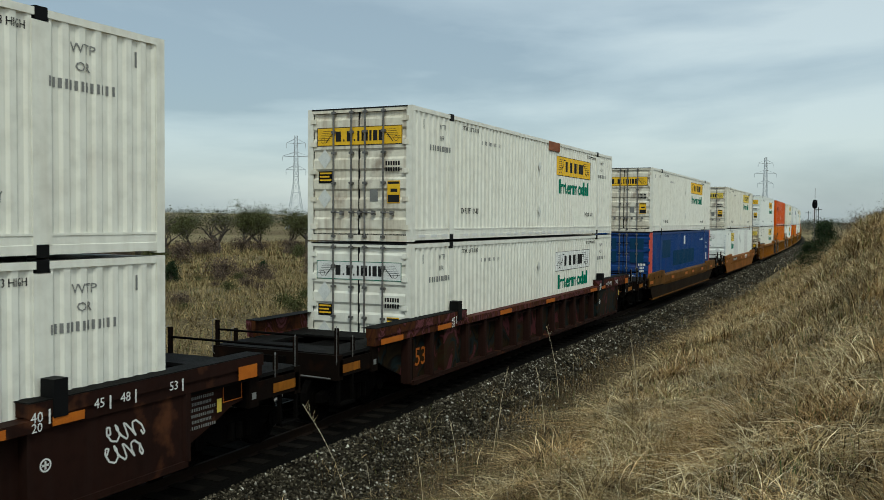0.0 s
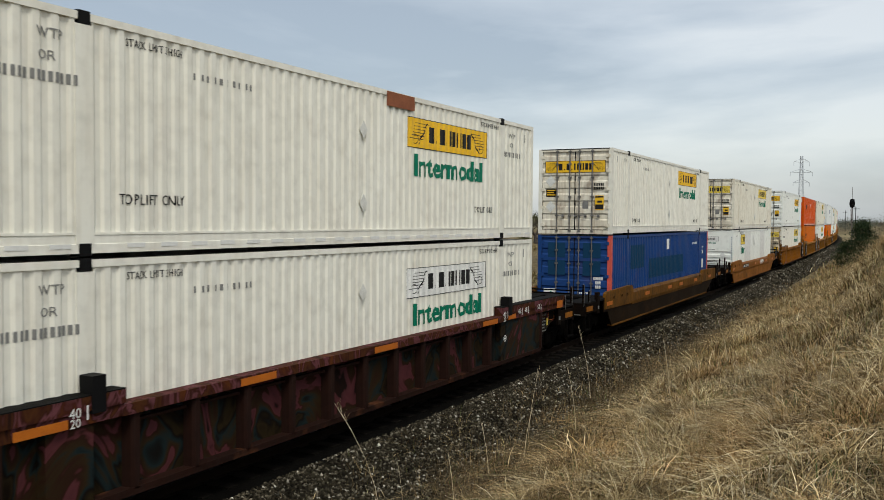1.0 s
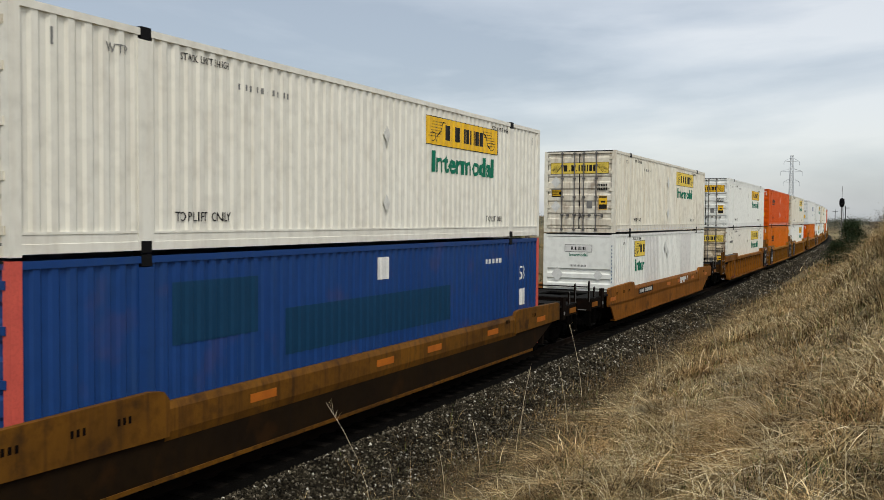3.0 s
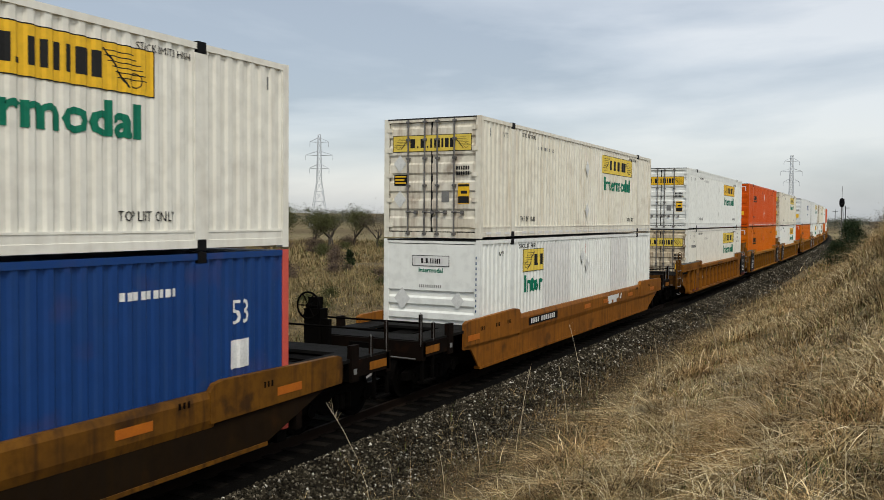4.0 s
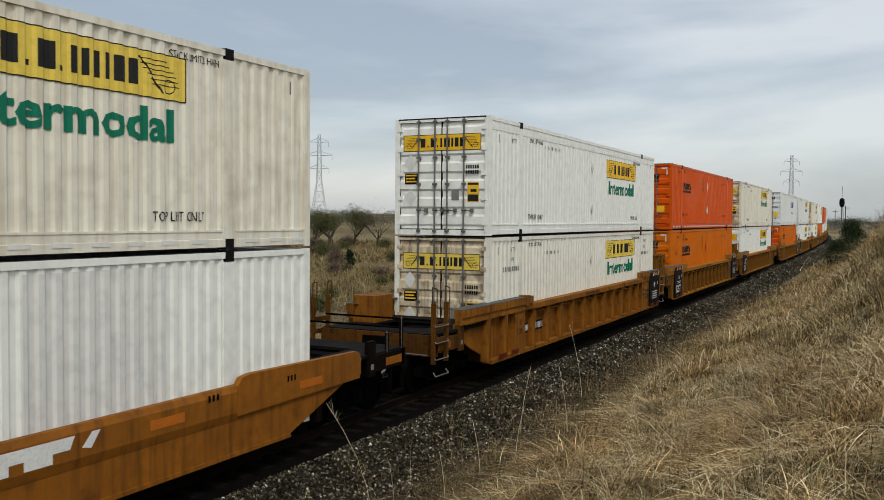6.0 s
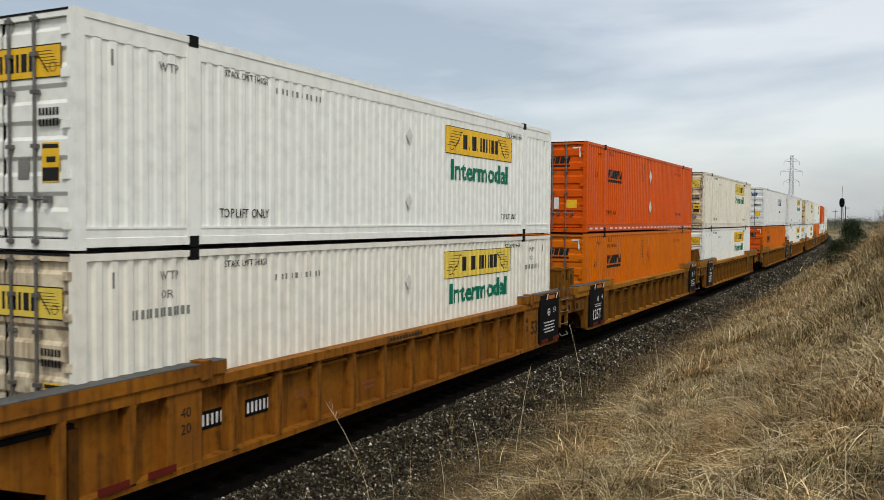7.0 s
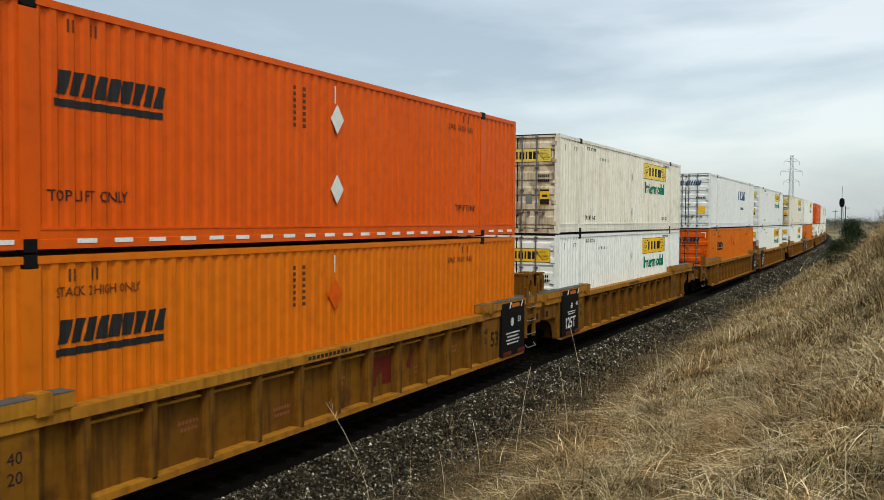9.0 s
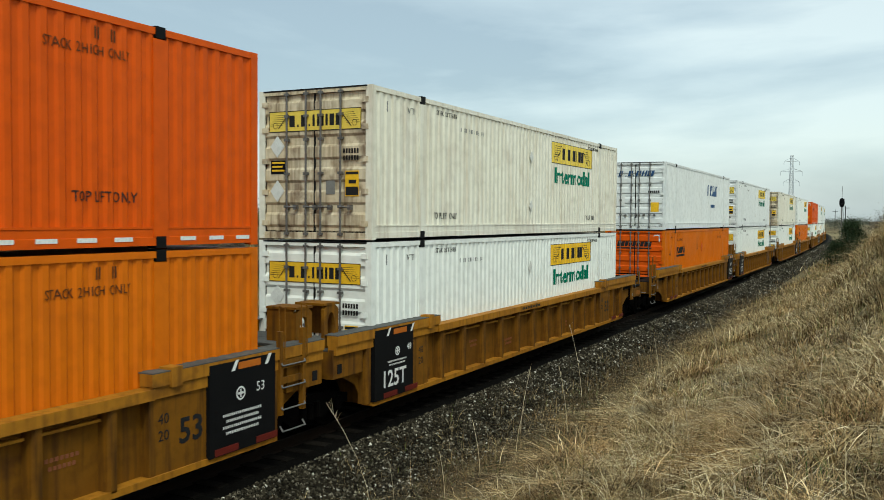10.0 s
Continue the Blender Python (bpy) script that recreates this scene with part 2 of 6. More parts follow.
M["gasket"] = material("black_rubber", (0.012, 0.012, 0.012), 0.7, gloss=0.08)


def sprayed(name, stops, scale, seed):
    """Old spray paint: warped fields of several dull colours over dark steel."""
    m = bpy.data.materials.new(name)
    m.use_nodes = True
    n, l = m.node_tree.nodes, m.node_tree.links
    b = n["Principled BSDF"]
    b.inputs["Roughness"].default_value, b.inputs["Specular IOR Level"].default_value = 0.7, 0.05
    tc = n.new("ShaderNodeTexCoord")
    mp = n.new("ShaderNodeMapping")
    mp.inputs["Location"].default_value, mp.inputs["Scale"].default_value = (seed, seed * 0.7, 0), (1, 1, 0.8)
    l.new(tc.outputs["Object"], mp.inputs[0])
    t = n.new("ShaderNodeTexNoise")
    for k, v in (("Scale", scale), ("Detail", 3.0), ("Roughness", 0.45), ("Distortion", 2.2)):
        t.inputs[k].default_value = v
    l.new(mp.outputs[0], t.inputs["Vector"])
    r = n.new("ShaderNodeValToRGB")
    els = r.color_ramp.elements
    while len(els) < len(stops):
        els.new(0.5)
    for e, (p, c) in zip(els, stops):
        e.position, e.color = p, (*c, 1)
    l.new(t.outputs["Fac"], r.inputs[0])
    l.new(r.outputs[0], b.inputs["Base Color"])
    return m


M["sprayed_side"] = sprayed("spray_painted_side", [(0.30, (0.0061, 0.0030, 0.0022)), (0.42, (0.0194, 0.0130, 0.0052)), (0.46, (0.0052, 0.0035, 0.0026)), (0.50, (0.0095, 0.0173, 0.0181)), (0.54, (0.0238, 0.0147, 0.0061)), (0.585, (0.0216, 0.0086, 0.0052)), (0.60, (0.0734, 0.0216, 0.0238)), (0.66, (0.0562, 0.0173, 0.0194)), (0.68, (0.0086, 0.0052, 0.0039)), (0.75, (0.0130, 0.0052, 0.0035))], 0.75, 3.0)
M["sprayed_chord"] = sprayed("spray_painted_chord", [(0.30, (0.0180, 0.0072, 0.0048)), (0.43, (0.0600, 0.0210, 0.0072)), (0.5, (0.0300, 0.0096, 0.0060)), (0.55, (0.1200, 0.0420, 0.0480)), (0.60, (0.0420, 0.0120, 0.0072)), (0.70, (0.0960, 0.0300, 0.0072))], 1.6, 7.0)


# ---- helpers for building ----
def box(bm, x0, x1, y0, y1, z0, z1):
    v = [bm.verts.new((x, y, z)) for x in (x0, x1) for y in (y0, y1) for z in (z0, z1)]
    for f in ((0, 1, 3, 2), (4, 6, 7, 5), (0, 4, 5, 1), (2, 3, 7, 6), (0, 2, 6, 4), (1, 5, 7, 3)):
        bm.faces.new([v[i] for i in f])


def tube(bm, a, b, r, n=8, r2=None):
    a, b = Vector(a), Vector(b)
    q = (b - a).to_track_quat("Z", "Y")
    ring = []
    for p, rad in ((a, r), (b, r if r2 is None else r2)):
        ring.append([bm.verts.new(p + q @ Vector((rad * math.cos(2 * math.pi * i / n), rad * math.sin(2 * math.pi * i / n), 0))) for i in range(n)])
    for i in range(n):
        j = (i + 1) % n
        bm.faces.new((ring[0][i], ring[0][j], ring[1][j], ring[1][i]))
    bm.faces.new(ring[0][::-1])
    bm.faces.new(ring[1])


def prism(bm, outline, axis, a, b):
    """A solid from an outline in the plane across the axis: axis x takes (y, z) pairs, y takes (x, z), z takes (x, y)."""
    def at(u, v, w):
        return (w, u, v) if axis == "x" else (u, w, v) if axis == "y" else (u, v, w)
    lo = [bm.verts.new(at(u, v, a)) for u, v in outline]
    hi = [bm.verts.new(at(u, v, b)) for u, v in outline]
    n = len(outline)
    for i in range(n):
        j = (i + 1) % n
        bm.faces.new((lo[i], lo[j], hi[j], hi[i]))
    bm.faces.new(lo[::-1])
    bm.faces.new(hi)


def mesh_of(name, bm, mat, bevel=0.0):
    if bevel:
        bmesh.ops.bevel(bm, geom=[e for e in bm.edges if len(e.link_faces) == 2 and e.calc_face_angle(0) > 0.6], offset=bevel, segments=1, affect="EDGES", clamp_overlap=True)
    bmesh.ops.recalc_face_normals(bm, faces=bm.faces)
    me = bpy.data.meshes.new(name)
    bm.to_mesh(me)
    bm.free()
    me.materials.append(mat)
    return me


def part(name, bm, mat, parent=None, label="", bevel=0.0, at=None):
    """Links a bmesh, or a finished mesh, as one object under a thing or a part."""
    ob = new(name, bm if isinstance(bm, bpy.types.Mesh) else mesh_of(name, bm, mat, bevel))
    if parent:
        ob.parent = parent
    if at is not None:
        ob.matrix_basis = at
    return tagged(ob, label)


def boxed(name, dims, mat, parent, label="", bevel=0.0):
    bm = bmesh.new()
    box(bm, *dims)
    return part(name, bm, mat, parent, label, bevel)


WORDS = {}


def lettering(text, size, mat, bold=0.0):
    """Flat letters as a mesh in the plane x, y, with a little thickness, centred."""
    key = (text, size, mat.name, bold)
    if key not in WORDS:
        cu = bpy.data.curves.new("words", "FONT")
        cu.body, cu.size, cu.align_x, cu.align_y, cu.extrude, cu.offset, cu.resolution_u = text, size, "CENTER", "CENTER", 0.001, bold, 2
        ob = bpy.data.objects.new("words", cu)
        scene.collection.objects.link(ob)
        dg = bpy.context.evaluated_depsgraph_get()
        me = bpy.data.meshes.new_from_object(ob.evaluated_get(dg))
        bpy.data.objects.remove(ob)
        me.materials.clear()
        me.materials.append(mat)
        WORDS[key] = me
    return WORDS[key]


SIDE = Matrix(((0, 0, 1, 0), (1, 0, 0, 0), (0, 1, 0, 0), (0, 0, 0, 1)))      # letters read along +y on a face that looks to +x
DOORWAY = Matrix(((1, 0, 0, 0), (0, 0, -1, 0), (0, 1, 0, 0), (0, 0, 0, 1)))  # letters read along +x on a face that looks to -y


def on_side(x, y, z, sy=1.0):
    return Matrix.Translation((x, y, z)) @ SIDE @ Matrix.Diagonal((sy, 1, 1, 1))


def on_door(x, y, z, sx=1.0):
    return Matrix.Translation((x, y, z)) @ DOORWAY @ Matrix.Diagonal((sx, 1, 1, 1))

# ---- the ground ----
def smooth(a, b, x):
    x = np.clip((x - a) / (b - a), 0, 1)
    return x * x * (3 - 2 * x)


_S = np.concatenate([np.arange(-400, 700, 4.0), np.arange(700, 4200, 60.0)])
_L = np.array([on_line(s) for s in _S])


def beside(x, y):
    """How far right of the track's centre a place lies (arrays)."""
    cx, th = np.interp(y, _L[:, 1], _L[:, 0]), np.interp(y, _L[:, 1], _L[:, 2])
    return (x - cx) * np.cos(th)


def wave(x, y, size, seed):
    a, b, c = (math.sin(seed * 12.9 + k) * 6 for k in (0, 1.7, 3.1))
    return (np.sin(x / size + a + 1.3 * np.sin(y / size * 0.7 + b)) * np.sin(y / size * 1.1 + c + np.sin(x / size * 0.6)))


def height(x, y):
    x, y = np.asarray(x, float), np.asarray(y, float)
    d = beside(x, y)
    bed = np.where(np.abs(d) < 1.75, -0.19, -0.19 - (np.abs(d) - 1.75) * 0.28)
    # the bank on the camera's side, which climbs away from the camera
    crest = 2.15 + 1.75 * smooth(2, 34, y) - 1.2 * smooth(60, 160, y) - 2.2 * smooth(160, 420, y)
    k = d - 3.4 * smooth(48, 92, y)
    a = 0.52 - 0.15 * smooth(12, 36, y)
    bank = -0.52 + (crest + 0.5) * (a * smooth(3.1, 7.7, k) + (1 - a) * smooth(7.3, 10.4, k))
    bank = bank + 0.05 * wave(x, y, 0.7, 1) + 0.08 * wave(x, y, 2.3, 2) * smooth(3, 6, d) + (0.6 * wave(x, y, 30, 3) - 0.2) * smooth(14, 60, d)
    right = np.where(d < 2.9, np.maximum(bed, -0.52), np.maximum(bank, -0.5))
    # the field on the far side, which falls into a ditch and rises to low hills
    e = -d
    field = -0.55 - 0.35 * smooth(2.5, 6, e) + 0.75 * smooth(6, 15, e) - 0.5 * smooth(16, 45, e)
    field = field + 0.08 * wave(x, y, 1.1, 4) * smooth(3, 6, e) + 0.25 * wave(x, y, 9, 5) * smooth(12, 30, e) + 1.0 * wave(x, y, 60, 6) * smooth(60, 150, e)
    left = np.where(e < 2.9, np.maximum(bed, -0.52), field)
    z = np.where(d > 0, right, left)
    far = np.hypot(x, y)
    return z + 10.0 * smooth(250, 1500, far) * smooth(5, 120, np.abs(d)) * smooth(200, 900, e) + 3.0 * smooth(500, 2500, far) * (1 + wave(x, y, 260, 7)) * smooth(30, 300, np.abs(d))


def sheet(name, xs, ys, mat, lift=None):
    gx, gy = np.meshgrid(xs, ys)
    z = (height(gx, gy) if lift is None else lift(gx, gy))
    co = np.stack([gx, gy, z], -1).reshape(-1, 3)
    nx, ny = len(xs), len(ys)
    i = (np.arange(ny - 1)[:, None] * nx + np.arange(nx - 1)[None]).reshape(-1)
    me = bpy.data.meshes.new(name)
    quads(me, co, np.stack([i, i + 1, i + 1 + nx, i + nx], -1))
    me.materials.append(mat)
    return new(name, me)


def quads(me, co, faces):
    n, k = faces.shape
    me.vertices.add(len(co))
    me.vertices.foreach_set("co", np.ascontiguousarray(co, dtype=np.float32).ravel())
    me.loops.add(n * k)
    me.loops.foreach_set("vertex_index", np.ascontiguousarray(faces, dtype=np.int32).ravel())
    me.polygons.add(n)
    me.polygons.foreach_set("loop_start", np.arange(n, dtype=np.int32) * k)
    me.polygons.foreach_set("loop_total", np.full(n, k, dtype=np.int32))
    me.update(calc_edges=True)
    me.validate()


def spread(lo, fine_lo, fine_hi, hi, step, grow=1.18):
    out = list(np.arange(fine_lo, fine_hi, step))
    s, v = step, fine_hi
    while v < hi:
        out.append(v)
        s *= grow
        v += s
    out.append(hi)
    s, v = step, fine_lo - step
    while v > lo:
        out.insert(0, v)
        s *= grow
        v -= s
    out.insert(0, lo)
    return np.array(out)


def earth():
    """Dry pasture: pale and dark fields far apart, patches of weed, and fine tussocks."""
    m = bpy.data.materials.new("dry_pasture")
    m.use_nodes = True
    n, l = m.node_tree.nodes, m.node_tree.links
    b = n["Principled BSDF"]
    b.inputs["Roughness"].default_value, b.inputs["Specular IOR Level"].default_value = 1.0, 0.05
    tc = n.new("ShaderNodeTexCoord")
    col = None
    for sc, lo, hi, c0, c1, amount in ((0.006, 0.42, 0.58, (0.13, 0.105, 0.058), (0.31, 0.27, 0.15), 1.0), (0.11, 0.45, 0.7, None, (0.115, 0.095, 0.05), 0.75),
                                       (1.3, 0.4, 0.7, None, (0.26, 0.19, 0.10), 0.6), (9.0, 0.42, 0.62, None, (0.03, 0.021, 0.012), 0.85)):
        t = n.new("ShaderNodeTexNoise")
        t.inputs["Scale"].default_value, t.inputs["Detail"].default_value = sc, 6.0
        l.new(tc.outputs["Object"], t.inputs["Vector"])
        r = n.new("ShaderNodeMapRange")
        r.inputs["From Min"].default_value, r.inputs["From Max"].default_value, r.inputs["To Max"].default_value = lo, hi, amount
        l.new(t.outputs["Fac"], r.inputs["Value"])
        x = n.new("ShaderNodeMix")
        x.data_type = "RGBA"
        if col is None:
            x.inputs["A"].default_value = (*c0, 1)
        else:
            l.new(col, x.inputs["A"])
        x.inputs["B"].default_value = (*c1, 1)
        l.new(r.outputs[0], x.inputs["Factor"])
        col = x.outputs["Result"]
    l.new(col, b.inputs["Base Color"])
    t = n.new("ShaderNodeTexNoise")
    t.inputs["Scale"].default_value, t.inputs["Detail"].default_value = 6.0, 6.0
    l.new(tc.outputs["Object"], t.inputs["Vector"])
    bp = n.new("ShaderNodeBump")
    bp.inputs["Strength"].default_value, bp.inputs["Distance"].default_value = 0.9, 0.12
    l.new(t.outputs["Fac"], bp.inputs["Height"])
    l.new(bp.outputs[0], b.inputs["Normal"])
    return m


M["earth"] = earth()
ground = sheet("ground", spread(-4200, -40, 16, 4200, 0.5, 1.15), spread(-700, -4, 130, 4300, 0.7, 1.15), M["earth"])
tagged(ground, "dry brown grassland rolling to the horizon", "ground", kind="structure")
for p in ground.data.polygons:
    p.use_smooth = True

M["ballast"] = material("crushed_stone_ballast", (0.020, 0.0172, 0.0115), 0.95, second=(0.010, 0.0088, 0.006), scale=2.0, bump=1.0, bump_scale=28, spots=(0.14, 0.135, 0.11), spot_amount=0.2, gloss=0.03)


def strip(name, lat, s0, s1, step, mat, lift):
    """A band along the track between lateral offsets, lying lift above the ground."""
    ss = np.arange(s0, s1 + step, step)
    co = []
    for s in ss:
        x, y, th = on_line(s)
        for d in lat:
            px, py = x + d * math.cos(th), y + d * math.sin(th)
            co.append((px, py, lift(d)))
    n, m = len(ss), len(lat)
    i = (np.arange(n - 1)[:, None] * m + np.arange(m - 1)[None]).reshape(-1)
    me = bpy.data.meshes.new(name)
    quads(me, np.array(co), np.stack([i, i + 1, i + 1 + m, i + m], -1))
    me.materials.append(mat)
    return new(name, me)


def bed_top(d):
    return -0.17 if abs(d) < 1.75 else -0.17 - (abs(d) - 1.75) * 0.28


ballast = strip("ballast", (-3.25, -2.5, -1.75, -0.9, 0, 0.9, 1.75, 2.3, 2.8, 3.25), -60, 1600, 4.0, M["ballast"], bed_top)
tagged(ballast, "dark crushed stone ballast under the railway track", "ballast", kind="structure")


# A strip as wide as the train's contact shadow, painted over the oily centre.
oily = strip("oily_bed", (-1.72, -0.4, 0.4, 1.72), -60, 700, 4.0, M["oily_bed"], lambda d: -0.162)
tagged(oily, "oily ballast with the train's contact shadow painted in, between and beside the rails", "ballast", kind="structure")


def rail(side):
    bm = bmesh.new()
    prof = ((-0.075, -0.172), (0.075, -0.172), (0.075, -0.16), (0.012, -0.14), (0.012, -0.045), (0.036, -0.035), (0.036, 0.0), (-0.036, 0.0), (-0.036, -0.035), (-0.012, -0.045), (-0.012, -0.14), (-0.075, -0.16))
    ss = list(range(-60, 480, 12)) + list(range(480, 1600, 40))
    rings = []
    for s in ss:
        m = put(s, 0.0, side)
        rings.append([bm.verts.new(m @ Vector((x, 0, z))) for x, z in prof])
    for a, b in zip(rings, rings[1:]):
        for i in range(len(prof)):
            j = (i + 1) % len(prof)
            bm.faces.new((a[i], a[j], b[j], b[i]))
    bm.faces.new(rings[0])
    bm.faces.new(rings[-1][::-1])
    return bm


track = tagged(new("railway_track"), "single railway track on timber ties in ballast", "railway track", kind="structure")
for side in (-0.755, 0.755):
    part("rail", rail(side), M["rail"], track)

# ---- containers ----
LONG, WIDE, TALL = 16.15, 2.59, 2.87
POST = (LONG - 12.19) / 2      # the lifting posts stand at the corners of a 40 ft frame
HL, HW = LONG / 2, WIDE / 2
PITCH = 0.235                  # of the pressed sides


def corrugated(y0, y1, z0, z1, x, depth=0.030, pitch=PITCH, sign=1):
    """A pressed side panel: trapezoid waves along y, x its outer face."""
    bm = bmesh.new()
    n = max(1, round((y1 - y0) / pitch))
    p = (y1 - y0) / n
    prof = []
    for i in range(n):
        a = y0 + i * p
        prof += [(a, 1), (a + 0.13 * p, 1), (a + 0.29 * p, 0), (a + 0.61 * p, 0), (a + 0.77 * p, 1)]
    prof.append((y1, 1))
    lo = [bm.verts.new((x - sign * depth * (1 - o), y, z0)) for y, o in prof]
    hi = [bm.verts.new((x - sign * depth * (1 - o), y, z1)) for y, o in prof]
    for i in range(len(prof) - 1):
        bm.faces.new((lo[i], lo[i + 1], hi[i + 1], hi[i]))
    return bm


SHARED, DEPTH = {}, {}


def folded(name, bm, mat):
    """A pressed panel of one paint."""
    return mesh_of(name, bm, mat)


def shared(key, build):
    """A mesh built once and used by all alike parts."""
    if key not in SHARED:
        SHARED[key] = build()
    return SHARED[key]


def boxes(name, dims, mat, bevel=0.0):
    bm = bmesh.new()
    for d in dims:
        box(bm, *d)
    return mesh_of(name, bm, mat, bevel)


def container(label, paint, door_paint=None, post_paint=None, front=False, smooth_top=False, stripe=False, dashes=False):
    """A 53 ft box: rails, posts, castings, pressed sides, a roof, and doors with lock bars (or a plain front wall) towards the camera."""
    paint, key = M[paint], paint
    dp, pp = M[door_paint or key], M[post_paint or key]
    c = tagged(new("shipping_container"), label, "shipping container", "containers on the train")
    DEPTH[c.name] = 0.018 if smooth_top else 0.030
    tops = 0.30 if smooth_top else 0.09
    for sx in (1, -1):
        for y0, y1 in ((-HL + 0.11, -HL + POST - 0.12), (-HL + POST + 0.12, HL - POST - 0.12), (HL - POST + 0.12, HL - 0.11)):
            me = shared((key, "side", sx, y0, tops), lambda: folded("side_panel", corrugated(y0, y1, 0.26, TALL - tops, sx * (HW - 0.012), sign=sx, depth=0.018 if smooth_top else 0.030), paint))
            part("side_panel", me, None, c)
        part("top_rail", shared((key, "top", sx, tops), lambda: boxes("top_rail", [(min(sx * (HW - 0.06), sx * HW), max(sx * (HW - 0.06), sx * HW), -HL + 0.1, HL - 0.1, TALL - 0.10, TALL - 0.01)] + ([(min(sx * (HW - 0.05), sx * (HW - 0.012)), max(sx * (HW - 0.05), sx * (HW - 0.012)), -HL + 0.1, HL - 0.1, TALL - 0.31, TALL - 0.1)] if smooth_top else []), paint, 0.008)), None, c)
        def lower_rail():
            bm = bmesh.new()
            prism(bm, [(sx * x, z) for x, z in ((HW - 0.07, 0.03), (HW, 0.03), (HW, 0.14), (HW - 0.009, 0.145), (HW - 0.009, 0.245), (HW, 0.25), (HW, 0.28), (HW - 0.07, 0.28))], "y", -HL + 0.1, HL - 0.1)
            return mesh_of("bottom_rail", bm, paint)
        part("bottom_rail", shared((key, "bottom", sx), lower_rail), None, c)
        for sy in (-1, 1):
            part("lift_post", shared((key, "post", sx, sy), lambda: boxes("lift_post", [(min(sx * (HW - 0.1), sx * (HW + 0.004)), max(sx * (HW - 0.1), sx * (HW + 0.004)), sy * (HL - POST) - 0.13, sy * (HL - POST) + 0.13, 0.14, TALL - 0.15)], paint, 0.01)), None, c)
            pq = pp if sx > 0 else paint
            part("corner_post", shared((pq.name, "corner", sx, sy), lambda: boxes("corner_post", [(min(sx * (HW - 0.13), sx * (HW + 0.003)), max(sx * (HW - 0.13), sx * (HW + 0.003)), sy * (HL - 0.075) - 0.075, sy * (HL - 0.075) + 0.075, 0.0, TALL - 0.005)], pq, 0.012)), None, c)
            for z in (0.0, TALL - 0.14):
                part("corner_casting", shared(("casting", sx, sy, z), lambda: boxes("corner_casting", [(min(sx * (HW - 0.16), sx * (HW + 0.012)), max(sx * (HW - 0.16), sx * (HW + 0.012)), sy * (HL - POST) - 0.085, sy * (HL - POST) + 0.085, z, z + 0.15)], M["black"], 0.012)), None, c)
    part("roof", shared((key, "roof"), lambda: boxes("roof", [(-HW + 0.03, HW - 0.03, -HL + 0.05, HL - 0.05, TALL - 0.035, TALL - 0.015)], paint)), None, c)
    part("floor", shared((key, "floor"), lambda: boxes("floor", [(-HW + 0.05, HW - 0.05, -HL + 0.05, HL - 0.05, 0.05, 0.16)], M["shaded_grime"])), None, c)
    part("end_wall", shared((key, "end"), lambda: boxes("end_wall", [(-HW + 0.1, HW - 0.1, HL - 0.09, HL - 0.03, 0.05, TALL - 0.05)], paint)), None, c)
    # the end towards the camera
    part("sill", shared((dp.name, "sill"), lambda: boxes("sill", [(-HW + 0.1, HW - 0.1, -HL, -HL + 0.1, 0.0, 0.13)], dp, 0.01)), None, c)
    part("header", shared((dp.name, "header"), lambda: boxes("header", [(-HW + 0.1, HW - 0.1, -HL, -HL + 0.1, TALL - 0.10, TALL - 0.035)], dp, 0.008)), None, c)
    part("drip_rail", shared("drip", lambda: boxes("drip_rail", [(-HW + 0.1, HW - 0.1, -HL - 0.006, -HL + 0.1, TALL - 0.034, TALL - 0.006)], M["gasket"])), None, c)
    if front:
        bm = bmesh.new()
        front = [(-HL + 0.06, 0.12)]
        for i in range(4):
            z = 0.22 + i * 0.345
            front += [(-HL + 0.06, z), (-HL + 0.008, z + 0.05), (-HL + 0.008, z + 0.19), (-HL + 0.06, z + 0.24)]
        front += [(-HL + 0.06, 1.62), (-HL + 0.012, 1.64), (-HL + 0.012, TALL - 0.12), (-HL + 0.09, TALL - 0.12), (-HL + 0.09, 0.12)]
        prism(bm, front, "x", -HW + 0.13, HW - 0.13)
        part("front_wall", bm, dp, c, "ribbed white front wall")
    else:
        for sx in (-1, 1):
            def leaf():
                bm = bmesh.new()
                a, b = sorted((sx * 0.02, sx * (HW - 0.14)))
                front = [(-HL + 0.05, 0.14)]
                for i in range(6):
                    z = 0.22 + i * 0.43
                    front += [(-HL + 0.05, z), (-HL + 0.016, z + 0.05), (-HL + 0.016, z + 0.24), (-HL + 0.05, z + 0.29)]
                prism(bm, front + [(-HL + 0.05, TALL - 0.11), (-HL + 0.09, TALL - 0.11), (-HL + 0.09, 0.14)], "x", a, b)
                return mesh_of("door", bm, dp)
            d = part("door", shared((dp.name, "door", sx), leaf), None, c)
            part("gasket", shared(("gasket", sx), lambda: boxes("gasket", [(min(sx * (HW - 0.14), sx * (HW - 0.125)), max(sx * (HW - 0.14), sx * (HW - 0.125)), -HL + 0.03, -HL + 0.06, 0.14, TALL - 0.1), (min(0, sx * 0.022), max(0, sx * 0.022), -HL + 0.036, -HL + 0.06, 0.14, TALL - 0.1)], M["gasket"])), None, d)
            for k, px in enumerate((0.17, 0.62)):
                def bar():
                    bm = bmesh.new()
                    x = sx * px
                    tube(bm, (x, -HL - 0.02, 0.06), (x, -HL - 0.02, TALL - 0.04), 0.021, 8)
                    for z in (0.10, 0.62, 1.25, 1.9, 2.35, TALL - 0.1):
                        box(bm, x - 0.05, x + 0.05, -HL - 0.045, -HL + 0.03, z - 0.025, z + 0.025)
